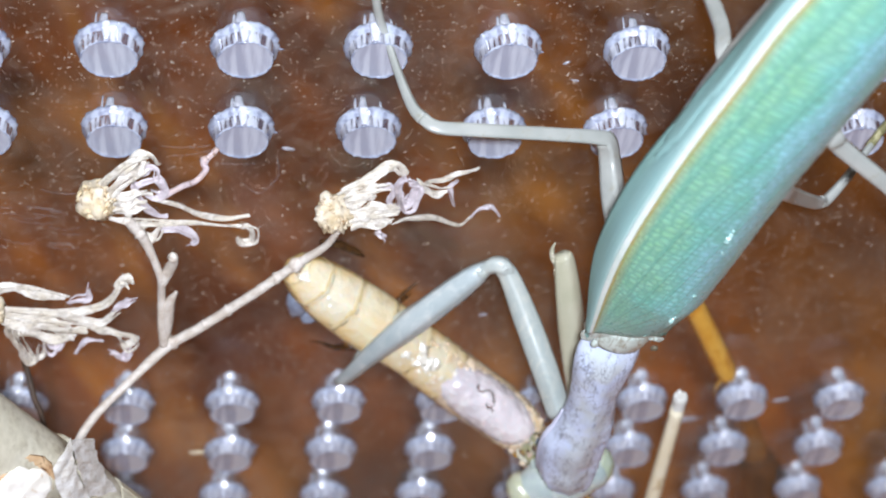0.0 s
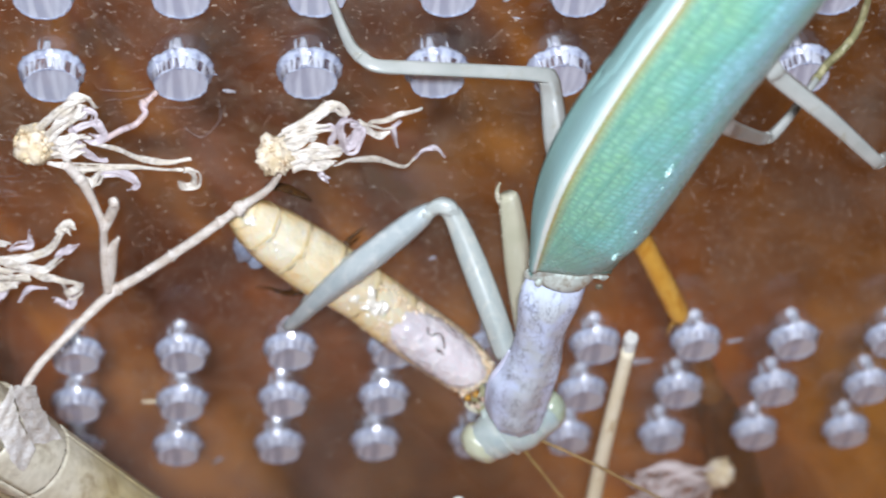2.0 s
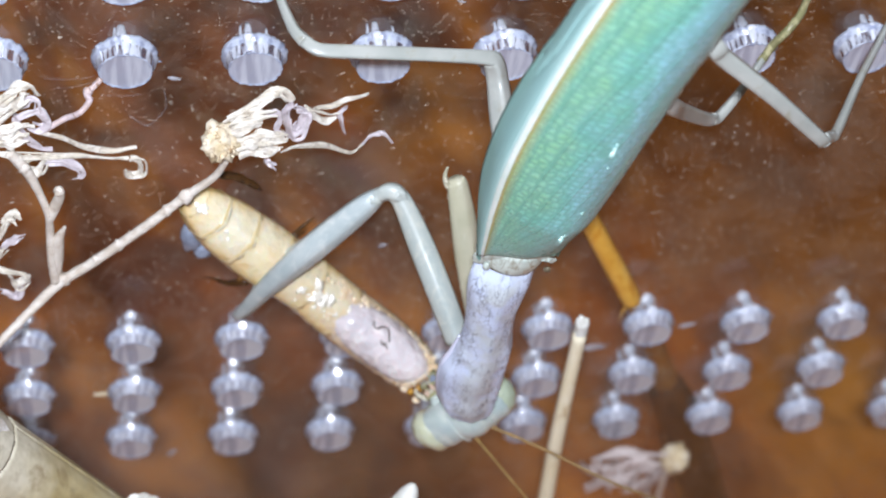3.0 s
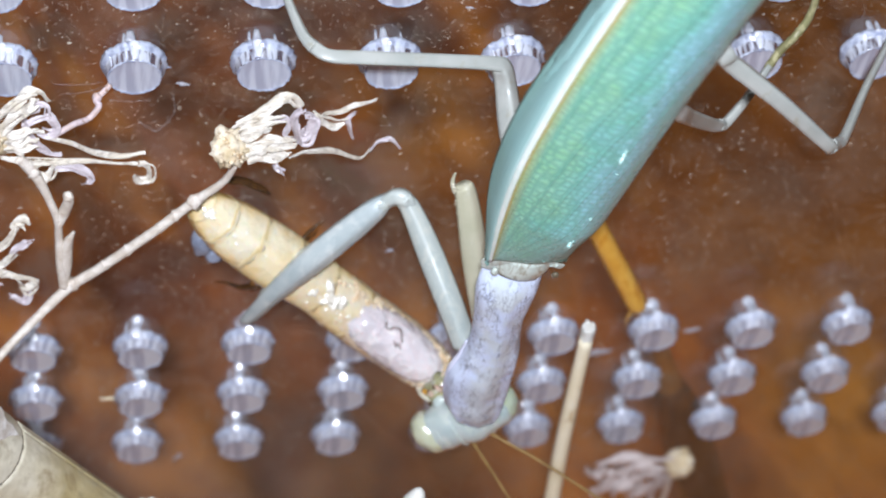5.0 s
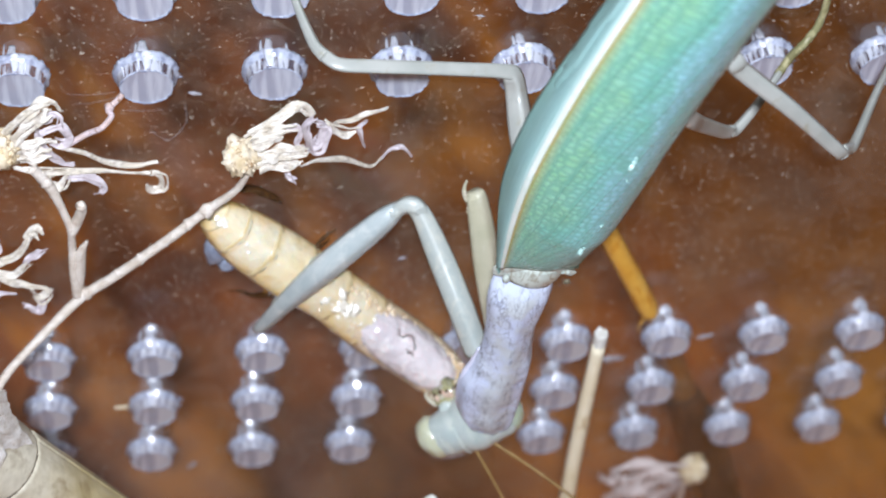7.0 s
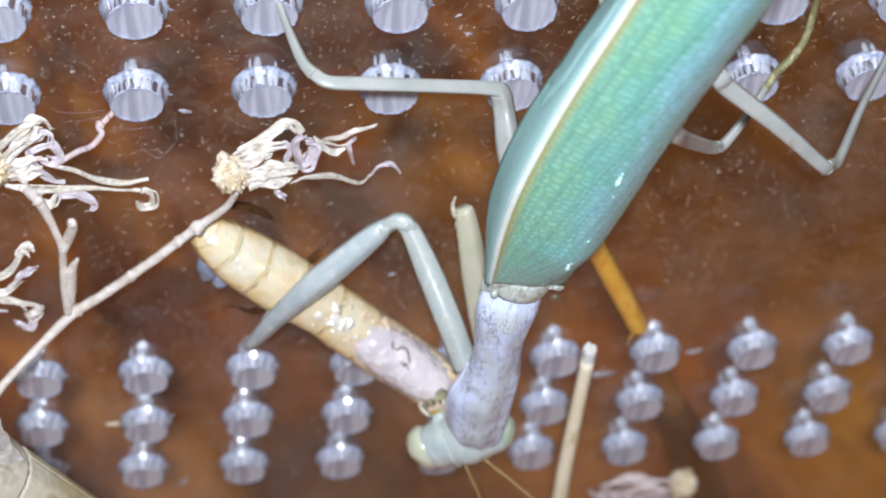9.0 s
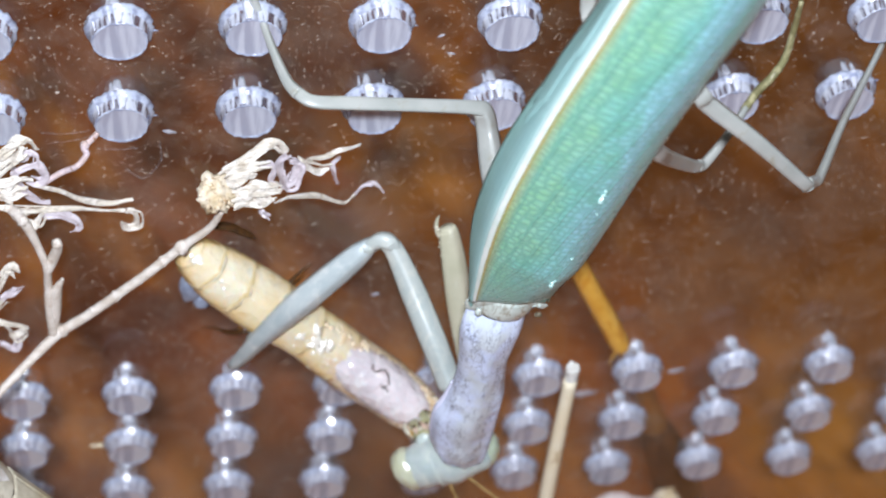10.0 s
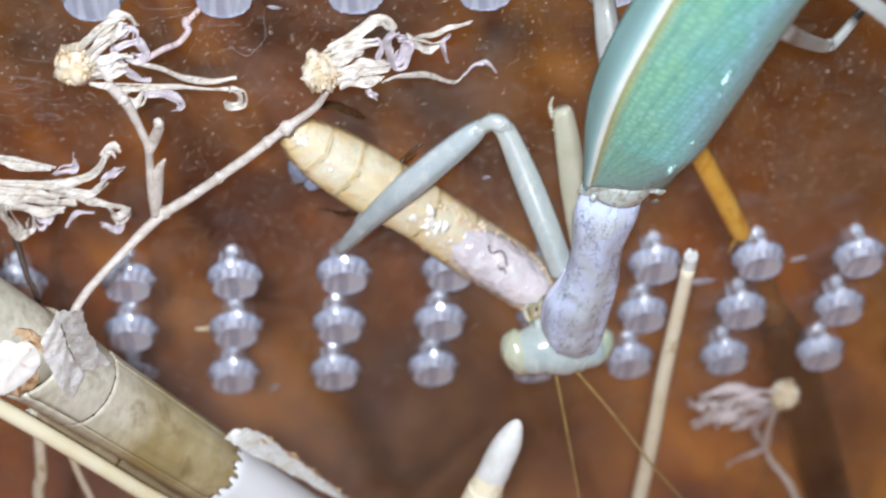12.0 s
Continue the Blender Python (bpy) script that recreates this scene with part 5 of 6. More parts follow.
# ---- dry plants in the box ----
def dry_flower(name, ball, size, ribbons, seed, label):
    """A withered flower head: a knobbly base, papery petals and curled lilac ones, each (material, breadth, points along it)."""
    rng = random.Random(seed)
    ob = thing(name, label, "dried flower", "dried flowers", at=ball)
    at = Vector(ball)

    def own(o):
        o.parent = ob
        o.matrix_parent_inverse = Matrix.Translation(-at * CM)
        return o

    base = bmesh.new()
    lump(base, ball, (size * 0.92, size * 0.92, size * 1.1), 0.6, seed, 3)
    for _ in range(110):
        d = Vector((rng.gauss(0, 1), rng.gauss(0, 1), rng.gauss(0, 1))).normalized()
        lump(base, at + d * size * 0.88, (size * rng.uniform(0.10, 0.24), size * rng.uniform(0.08, 0.2), size * rng.uniform(0.08, 0.24)), 0.6, rng.random() * 9, 2)
    own(part("flower_base", base, BALL, label="knobbly straw-coloured flower base"))
    for mat, breadth, points in ribbons:
        lilac = mat in (LILAC, DULL_LILAC)
        for again in range(3 if breadth > 0.03 else 2):
            drift = Vector([rng.uniform(-0.028, 0.028) * min(again, 1.6) for _ in range(3)])
            strand = [Vector(p) + drift + Vector([rng.uniform(-0.012, 0.012) for _ in range(3)]) for p in points]
            own(part("curled_petal" if lilac else "petal", ribbon(bmesh.new(), strand, breadth * (rng.uniform(0.62, 0.82) if again == 0 else rng.uniform(0.18, 0.40)), 10 + 6 * len(points), rng.uniform(0.05, 0.2), 0.003, rng.randint(0, 999)), mat, label="curled lilac petal" if lilac else "dry papery petal"))
    return ob


def sprig(name, label, parts, category="dried plant", wobble=0.06):
    """A dry stem in its pieces: (part name, points, material)."""
    ob = thing(name, label, category, at=parts[0][1][0][:3])
    at = Vector(parts[0][1][0][:3])
    for n, (what, pts, mat, knobs) in enumerate(parts):
        bm = tube(bmesh.new(), pts, count=80, sides=14, wobble=wobble, seed=n + 3)
        rng = random.Random(n)
        for u, r in knobs:
            p = curve(pts, 101)[int(u * 100)]
            lump(bm, p[:3], (r, r, r * 1.3), 0.5, rng.random() * 9, 2)
        o = part(what, bm, mat)
        o.parent = ob
        o.matrix_parent_inverse = Matrix.Translation(-at * CM)
    return ob


sprig("forked_flower_stalk", "thin forked dry flower stem leaning on the clear wall", [
    ("stem", [(-4.40, -1.75, -0.75, 0.039), (-4.33, -1.35, -0.30, 0.037), (-4.2, -1.15, -0.13, 0.036), (-3.9, -0.92, 0.08, 0.036), (-3.58, -0.7, 0.285, 0.044), (-3.34, -0.65, 0.465, 0.042), (-3.075, -0.6, 0.69, 0.041), (-2.785, -0.55, 0.96, 0.040), (-2.54, -0.5, 1.20, 0.038), (-2.315, -0.5, 1.46, 0.030), (-2.22, -0.52, 1.72, 0.026)],
     DRY_STEM, ((0.42, 0.052), (0.80, 0.056), (0.815, 0.048), (0.74, 0.044), (0.69, 0.042), (0.6, 0.044), (0.53, 0.042))),
    ("branch", [(-3.60, -0.7, 0.33, 0.039), (-3.615, -0.66, 0.62, 0.035), (-3.61, -0.6, 0.9, 0.033), (-3.61, -0.6, 1.15, 0.031), (-3.67, -0.56, 1.42, 0.033), (-3.75, -0.52, 1.66, 0.043), (-3.86, -0.5, 1.85, 0.039)], DRY_STEM, ((0.85, 0.05),)),
    ("leaf_scale", [(-3.60, -0.66, 0.36, 0.045), (-3.575, -0.63, 0.60, 0.056), (-3.545, -0.62, 0.84, 0.042), (-3.49, -0.62, 1.0, 0.012)], DRY_STEM, ()),
    ("leaf_scale", [(-3.60, -0.6, 1.10, 0.039), (-3.55, -0.58, 1.24, 0.045), (-3.505, -0.6, 1.42, 0.036), (-3.525, -0.62, 1.52, 0.014)], DRY_STEM, ((0.8, 0.04),)),
    ("twig", [(-3.59, -0.42, 2.01, 0.024), (-3.44, -0.30, 1.99, 0.024), (-3.33, -0.20, 1.93, 0.024), (-3.25, -0.15, 2.01, 0.024), (-3.27, -0.12, 2.06, 0.024), (-3.20, -0.06, 2.09, 0.024), (-3.16, -0.03, 2.13, 0.024)], TWIG, ((0.7, 0.035),)),
])
dry_flower("dried_flower", (-2.27, -0.55, 1.97), 0.145, [
    (PETAL, .05, [(-2.22, -0.55, 2.25), (-2.04, -0.50, 2.36), (-1.87, -0.45, 2.43), (-1.80, -0.42, 2.40), (-1.74, -0.40, 2.29)]),
    (LILAC, .035, [(-1.74, -0.40, 2.28), (-1.79, -0.42, 2.20), (-1.79, -0.42, 2.05), (-1.73, -0.40, 1.92), (-1.69, -0.38, 1.96)]),
    (LILAC, .05, [(-1.78, -0.40, 2.13), (-1.77, -0.40, 1.97), (-1.72, -0.38, 1.82), (-1.65, -0.36, 1.84), (-1.62, -0.34, 1.96), (-1.60, -0.34, 2.05), (-1.63, -0.34, 2.11), (-1.71, -0.36, 2.15)]),
    (PETAL, .045, [(-2.20, -0.60, 2.25), (-2.09, -0.60, 2.32), (-1.97, -0.58, 2.35), (-1.87, -0.55, 2.34)]),
    (PETAL, .05, [(-2.19, -0.62, 2.20), (-2.06, -0.62, 2.28), (-1.98, -0.60, 2.28)]),
    (LILAC, .03, [(-1.94, -0.50, 2.20), (-1.86, -0.50, 2.26), (-1.82, -0.50, 2.16), (-1.85, -0.50, 2.06), (-1.82, -0.50, 2.00)]),
    (PETAL, .05, [(-2.15, -0.60, 2.06), (-1.98, -0.56, 2.07), (-1.77, -0.50, 1.99)]),
    (PETAL, .05, [(-2.15, -0.62, 1.99), (-1.98, -0.58, 2.00), (-1.76, -0.50, 1.91)]),
    (PETAL, .045, [(-2.15, -0.60, 1.88), (-1.99, -0.56, 1.86), (-1.81, -0.50, 1.81)]),
    (PETAL, .04, [(-1.64, -0.34, 2.07), (-1.54, -0.30, 1.95), (-1.44, -0.27, 1.86), (-1.36, -0.24, 1.85)]),
    (PETAL, .028, [(-1.57, -0.32, 2.07), (-1.38, -0.22, 1.99), (-1.22, -0.14, 1.97), (-1.10, -0.08, 1.94)]),
    (LILAC, .022, [(-1.27, -0.16, 1.89), (-1.32, -0.16, 1.79), (-1.30, -0.16, 1.68), (-1.25, -0.14, 1.50)]),
    (PETAL, .026, [(-1.79, -0.50, 1.76), (-1.64, -0.40, 1.70), (-1.46, -0.30, 1.56), (-1.22, -0.20, 1.31), (-1.11, -0.15, 1.36)]),
    (LILAC, .026, [(-1.11, -0.15, 1.35), (-1.04, -0.12, 1.44), (-0.95, -0.10, 1.45), (-0.86, -0.08, 1.29)]),
    (LILAC, .03, [(-1.92, -0.50, 1.68), (-1.88, -0.50, 1.63), (-1.84, -0.48, 1.55)]),
], 3, "withered dry flower head with curled lilac petals on a stem")
dry_flower("dried_flower", (-4.08, -0.52, 2.12), 0.15, [
    (PETAL, .06, [(-4.02, -0.50, 2.27), (-3.87, -0.50, 2.50), (-3.74, -0.48, 2.59), (-3.67, -0.45, 2.57), (-3.62, -0.42, 2.43)]),
    (PETAL, .05, [(-3.96, -0.55, 2.27), (-3.83, -0.52, 2.42), (-3.73, -0.50, 2.51), (-3.67, -0.48, 2.54)]),
    (LILAC, .035, [(-3.86, -0.45, 2.26), (-3.75, -0.45, 2.33), (-3.68, -0.44, 2.40), (-3.61, -0.42, 2.35), (-3.61, -0.42, 2.25)]),
    (LILAC, .04, [(-3.77, -0.45, 2.19), (-3.68, -0.44, 2.22), (-3.61, -0.42, 2.22), (-3.58, -0.42, 2.10), (-3.64, -0.42, 2.03), (-3.70, -0.44, 2.10)]),
    (LILAC, .045, [(-3.78, -0.45, 2.09), (-3.72, -0.44, 1.93), (-3.64, -0.42, 1.77), (-3.55, -0.40, 1.72)]),
    (LILAC, .03, [(-3.82, -0.40, 2.22), (-3.79, -0.40, 2.09), (-3.83, -0.42, 2.01), (-3.78, -0.42, 1.97)]),
    (PETAL, .05, [(-3.96, -0.55, 2.18), (-3.82, -0.52, 2.17), (-3.68, -0.48, 2.13)]),
    (PETAL, .05, [(-3.96, -0.56, 2.10), (-3.82, -0.52, 2.06), (-3.70, -0.50, 2.05)]),
    (PETAL, .05, [(-3.97, -0.55, 1.99), (-3.84, -0.52, 1.97), (-3.74, -0.50, 1.96)]),
    (PETAL, .028, [(-3.66, -0.45, 2.02), (-3.48, -0.40, 1.87), (-3.31, -0.35, 1.69), (-3.09, -0.30, 1.56), (-2.91, -0.28, 1.57)]),
    (PETAL, .028, [(-3.99, -0.55, 1.91), (-3.74, -0.48, 1.79), (-3.40, -0.40, 1.63), (-3.09, -0.32, 1.48), (-2.97, -0.30, 1.45)]),
    (PETAL, .035, [(-2.97, -0.30, 1.46), (-2.90, -0.29, 1.39), (-2.90, -0.28, 1.24), (-2.97, -0.28, 1.20), (-3.00, -0.29, 1.29)]),
    (PETAL, .05, [(-3.86, -0.52, 1.82), (-3.77, -0.50, 1.66), (-3.67, -0.50, 1.57), (-3.61, -0.48, 1.69)]),
    (LILAC, .035, [(-3.60, -0.45, 1.64), (-3.47, -0.42, 1.61), (-3.37, -0.40, 1.51), (-3.34, -0.40, 1.40), (-3.38, -0.40, 1.36)]),
    (PETAL, .04, [(-3.83, -0.50, 1.79), (-3.74, -0.48, 1.71), (-3.62, -0.46, 1.71)]),
], 8, "withered dry flower head with lilac threads on a stem")
dry_flower("dried_flower", (-5.02, -0.72, 0.9), 0.17, [
    (PETAL, .05, [(-4.98, -0.70, 1.12), (-4.77, -0.66, 1.12), (-4.60, -0.64, 1.04), (-4.38, -0.60, 0.86)]),
    (PETAL, .045, [(-4.96, -0.70, 0.87), (-4.61, -0.66, 0.79), (-4.29, -0.62, 0.69), (-4.08, -0.60, 0.74), (-3.96, -0.60, 0.95), (-3.92, -0.58, 1.07)]),
    (PETAL, .045, [(-3.96, -0.58, 0.99), (-3.88, -0.57, 1.10), (-3.84, -0.57, 1.02)]),
    (PETAL, .04, [(-4.45, -0.62, 0.65), (-4.23, -0.60, 0.53), (-4.08, -0.60, 0.53), (-3.97, -0.58, 0.68)]),
    (LILAC, .032, [(-4.00, -0.58, 0.65), (-3.93, -0.57, 0.75), (-3.84, -0.57, 0.82)]),
    (PETAL, .06, [(-4.93, -0.70, 0.74), (-4.67, -0.66, 0.59), (-4.46, -0.64, 0.42), (-4.23, -0.62, 0.41)]),
    (PETAL, .035, [(-4.41, -0.62, 0.52), (-4.16, -0.60, 0.44), (-4.01, -0.60, 0.33), (-3.85, -0.58, 0.25)]),
    (PETAL, .04, [(-3.99, -0.58, 0.23), (-3.92, -0.58, 0.12), (-3.83, -0.57, 0.21), (-3.88, -0.57, 0.28)]),
    (LILAC, .035, [(-4.04, -0.58, 0.03), (-3.95, -0.58, -0.06), (-3.87, -0.57, 0.07)]),
    (PETAL, .05, [(-4.81, -0.68, 0.58), (-4.78, -0.66, 0.24), (-4.73, -0.64, 0.00), (-4.65, -0.62, -0.02), (-4.63, -0.62, 0.20)]),
    (PETAL, .045, [(-4.85, -0.68, 0.62), (-4.83, -0.66, 0.33), (-4.76, -0.66, 0.06)]),
    (LILAC, .03, [(-4.35, -0.60, 0.77), (-4.27, -0.59, 0.84), (-4.19, -0.58, 0.87), (-4.18, -0.57, 0.99)]),
    (LILAC, .035, [(-4.56, -0.62, 0.27), (-4.51, -0.61, 0.15), (-4.43, -0.60, 0.22)]),
    (LILAC, .03, [(-4.32, -0.60, 0.05), (-4.25, -0.59, 0.18), (-4.10, -0.58, 0.20)]),
    (PETAL, .05, [(-4.89, -0.66, 0.72), (-4.63, -0.63, 0.63), (-4.36, -0.62, 0.52)]),
    (PETAL, .05, [(-4.77, -0.66, 0.46), (-4.55, -0.64, 0.36), (-4.33, -0.62, 0.30)]),
], 12, "withered dry flower head with papery petals beside a reed")
sprig("brown_stalk", "thin dark brown stem under a withered flower", [("stem", [(-4.80, -0.6, 0.3, 0.02), (-4.77, -0.6, -0.08, 0.028), (-4.69, -0.85, -0.30, 0.026), (-4.62, -1.0, -0.46, 0.024), (-4.5, -1.6, -1.1, 0.02)], DARK_STEM, ())])
dry_flower("dried_flower", (2.64, -0.3, -4.22), 0.15, [
    (DULL_LILAC, .06, [(2.53, -0.30, -4.11), (2.25, -0.25, -4.18), (1.97, -0.20, -4.25), (1.75, -0.20, -4.33)]),
    (DULL_LILAC, .05, [(2.51, -0.30, -4.30), (2.23, -0.25, -4.37), (1.97, -0.20, -4.57), (1.70, -0.18, -4.54)]),
    (DULL_LILAC, .05, [(2.51, -0.30, -4.43), (2.30, -0.22, -4.70), (2.09, -0.20, -4.85), (1.86, -0.18, -5.14)]),
    (DULL_LILAC, .05, [(2.55, -0.30, -4.50), (2.42, -0.22, -4.98), (2.28, -0.20, -5.21)]),
    (DULL_LILAC, .05, [(2.52, -0.30, -4.63), (2.54, -0.20, -5.24), (2.71, -0.20, -5.61)]),
    (DULL_LILAC, .028, [(2.60, -0.30, -4.57), (2.73, -0.20, -5.26), (2.76, -0.20, -5.69), (2.53, -0.15, -6.09), (2.45, -0.12, -6.34)]),
    (DULL_LILAC, .04, [(2.17, -0.25, -4.36), (2.19, -0.20, -4.73), (2.12, -0.20, -4.85), (2.22, -0.20, -5.07)]),
    (DULL_LILAC, .045, [(1.88, -0.20, -4.37), (1.83, -0.20, -4.62), (1.67, -0.20, -4.41)]),
    (DULL_LILAC, .04, [(2.34, -0.22, -4.57), (2.29, -0.20, -4.94), (2.11, -0.20, -4.99), (2.09, -0.20, -5.19)]),
    (DULL_LILAC, .045, [(2.05, -0.22, -4.34), (1.97, -0.20, -4.70), (1.90, -0.20, -4.83)]),
], 21, "small withered lilac-brown flower head low on the wall")
sprig("flower_stalk", "thin pale stem of a small withered flower", [("stem", [(2.60, -0.3, -4.35, 0.035), (2.70, -0.22, -5.4, 0.03), (2.85, -0.22, -5.95, 0.032), (3.27, -0.4, -6.67, 0.042), (3.6, -0.6, -8.2, 0.04), (3.7, -0.7, -9.6, 0.05)], DRY_STEM, ((0.62, 0.07),))])


def straw(name, label, pts, mat, tip_mat, cut):
    """A cut straw: a ribbed shaft, a hollow pale cut end."""
    ob = thing(name, label, "straw", at=pts[-1][:3])
    at = Vector(pts[-1][:3])
    a, b = Vector(pts[0][:3]), Vector(pts[1][:3])
    start = a + (b - a).normalized() * cut * 0.93
    shaft = part("shaft", tube(bmesh.new(), [(*start, pts[0][3])] + pts[1:], count=40, sides=16, wobble=0.005, seed=2), mat)
    way, r = (a - b).normalized(), pts[0][3]
    end, blunt = bmesh.new(), 0.05 if r < 0.1 else 0.45
    shrink = (1.03, 0.98, 0.90, 0.62, 0.16) if r < 0.1 else (0.94, 0.74, 0.52, 0.32, 0.10)
    places = (a - way * cut * 0.3, a - way * cut * 0.05, a + way * r * blunt, a + way * r * blunt * 1.8, a + way * r * blunt * 2.2)
    tube(end, [(*(a - way * cut), r * 0.985), (*(a - way * cut * 0.9), r * 1.02)] + [(*q, r * k) for q, k in zip(places, shrink)], count=22, sides=16, wobble=0.10 if r < 0.1 else 0.03, seed=4)
    rng = random.Random(int(r * 1000))
    for _ in range(7 if r < 0.1 else 0):
        angle = rng.uniform(0, 6.28)
        foot = a + (way.orthogonal().normalized() * math.cos(angle) + way.cross(way.orthogonal().normalized()) * math.sin(angle)) * r * 0.82
        tube(end, [(*(foot - way * 0.06), r * 0.25), (*foot, r * 0.22), (*(foot + way * r * rng.uniform(0.15, 0.6)), r * 0.08)], count=5, sides=5)
    tip = part("cut_end", end, tip_mat, label="pale frayed cut end")
    for o in (shaft, tip):
        o.parent = ob
        o.matrix_parent_inverse = Matrix.Translation(-at * CM)
    return ob


straw("straw", "thin upright cut straw standing in the box", [(0.935, -0.77, -0.52, 0.062), (0.945, -1.0, -2.25, 0.073), (0.99, -1.3, -4.43, 0.080), (1.0, -1.9, -9.6, 0.075)], STRAW, STRAW_END, 0.16)
straw("thick_straw", "thick cut straw with a white end", [(-0.735, -2.21, -0.87, 0.135), (-0.974, -2.5, -1.5, 0.15), (-1.24, -2.8, -2.22, 0.16), (-4.0, -5.9, -9.6, 0.16)], STRAW, STRAW_END, 0.5)
straw("yellow_straw", "smooth yellow straw lying along a dry reed", [(-5.6, -2.5, 1.98, 0.066), (-4.75, -2.5, 0.56, 0.066), (-4.39, -2.5, -0.04, 0.066), (-3.87, -2.5, -0.95, 0.066), (-3.05, -2.5, -2.4, 0.066), (0.9, -2.6, -9.6, 0.076)], PALE_STRAW, REED_PALE, 0.1)
straw("grey_straw", "thin grey straw lying along a dry reed", [(-4.6, -2.25, -0.02, 0.035), (-4.31, -2.25, -0.50, 0.045), (-4.03, -2.25, -0.96, 0.048), (-3.61, -2.25, -1.71, 0.05), (0.9, -2.4, -9.6, 0.05)], GREY_STRAW, REED_PALE, 0.05)
sprig("amber_stalk", "amber dry stalk resting against the clear wall", [("stalk", [(0.62, 0.05, 0.77, 0.088), (1.11, 0.05, -0.26, 0.096), (1.43, 0.05, -0.93, 0.100), (1.68, 0.06, -1.47, 0.098), (1.73, 0.07, -1.58, 0.07)], AMBER, ()),
                                                                       ("fray", [(1.70, 0.09, -1.68, 0.014), (1.68, 0.10, -1.85, 0.010), (1.70, 0.12, -2.05, 0.004)], AMBER, ())], "stalk", 0.012)
# Added shape: its thick dark foot stands in for a soft shadow band.
sprig("stalk_shadow", "dull brown stalk behind the clear wall, its thick dark foot standing in for a shadow", [("stem", [(1.98, 0.48, -2.35, 0.10), (2.34, 0.55, -3.25, 0.12), (2.62, 0.55, -4.0, 0.15)], SHADED, ()),
                                                                                 ("foot", [(2.58, 0.56, -3.9, 0.13), (2.74, 0.56, -4.3, 0.20), (2.99, 0.57, -4.93, 0.25), (3.57, 0.58, -6.57, 0.28), (4.24, 0.60, -8.55, 0.29), (4.60, 0.62, -9.58, 0.30)], DARK_STEM, ())], "stalk", 0.02)
for pts in ([(-4.72, -1.6, -1.5, 0.05), (-4.80, -1.6, -2.5, 0.055), (-4.92, -1.6, -3.6, 0.055), (-5.2, -1.7, -9.6, 0.055)], [(-4.58, -1.6, -1.4, 0.03), (-4.47, -1.6, -2.6, 0.032), (-4.33, -1.6, -4.15, 0.034), (-4.0, -1.7, -9.6, 0.034)]):
    sprig("thin_stalk", "thin dry stalk behind a reed", [("stem", pts, STRAW, ())], "stalk")


# ---- the reed ----
REED_AT = Vector((1.2, -2.0, -9.6))
reed = thing("dry_reed", "thick dry broken reed stalk with a pale node and torn skin", "reed", at=REED_AT)


def of_reed(ob, parent=None):
    ob.parent = reed
    ob.matrix_parent_inverse = Matrix.Translation(-REED_AT * CM)
    return ob


def reed_at(s):
    """A point of the reed's axis, s centimetres from its node, and its direction downwards."""
    way = Vector((0.503, 0.0, -0.864)).normalized()
    return Vector((-4.227, -2.0, -0.067)) + way * s, way


def shell(s0, s1, r0, r1, a0, a1, thick=0.03, ragged0=0.0, ragged1=0.0, seed=0, bulge=0.0, count=30, sides=40):
    """A piece of the reed's rind between two distances along it and two angles round it, with torn ends."""
    rng = random.Random(seed)
    bm = bmesh.new()
    cut0 = [rng.uniform(-1, 1) * ragged0 for _ in range(sides + 1)]
    cut1 = [rng.uniform(-1, 1) * ragged1 for _ in range(sides + 1)]
    _, way = reed_at(0)
    side = Vector((0, -1, 0))
    other = way.cross(side)
    grid = []
    for deep in (0, thick):
        rows = []
        for i in range(count + 1):
            u = i / count
            row = []
            for k in range(sides + 1):
                a = a0 + (a1 - a0) * k / sides
                s = s0 + cut0[k] + (s1 + cut1[k] - s0 - cut0[k]) * u
                r = r0 + (r1 - r0) * u + bulge * math.exp(-((u - 0.1) / 0.08) ** 2) - deep
                r += 0.008 * noise.noise(Vector((a * 6, s * 0.6, seed)))
                p, _ = reed_at(s)
                row.append(bm.verts.new(p + (side * math.cos(a) + other * math.sin(a)) * r))
            rows.append(row)
        grid.append(rows)
    top, low = grid
    for i in range(count):
        for k in range(sides):
            bm.faces.new((top[i][k], top[i][k + 1], top[i + 1][k + 1], top[i + 1][k]))
            bm.faces.new((low[i][k], low[i + 1][k], low[i + 1][k + 1], low[i][k + 1]))
        for k in (0, sides):
            bm.faces.new((top[i][k], top[i + 1][k], low[i + 1][k], low[i][k]))
    for k in range(sides):
        for i in (0, count):
            bm.faces.new((top[i][k], top[i][k + 1], low[i][k + 1], low[i][k]))
    return bm


FULL = 2 * math.pi
of_reed(part("upper_rind", shell(-9.0, -0.62, 0.345, 0.345, 0, FULL, ragged1=0.01, seed=1), REED_PALE, label="bleached upper length of the reed"))
of_reed(part("node", shell(-0.66, 0.0, 0.372, 0.345, 0, FULL, seed=2, bulge=0.010), REED_PALE, label="pale swollen node"))
of_reed(part("node_line", shell(-0.010, 0.012, 0.346, 0.338, -2.4, 0.5, ragged0=0.006, seed=6, count=3), DARK_STEM, label="dark ring at the node"))
of_reed(part("lower_rind", shell(0.0, 1.86, 0.340, 0.322, 0, FULL, ragged1=0.08, seed=3, sides=90), REED, label="tan rind with a torn lower end"))
of_reed(part("lining", shell(1.7, 10.6, 0.312, 0.30, 0, FULL, seed=4), REED_INNER, label="whitish torn inner lining"))
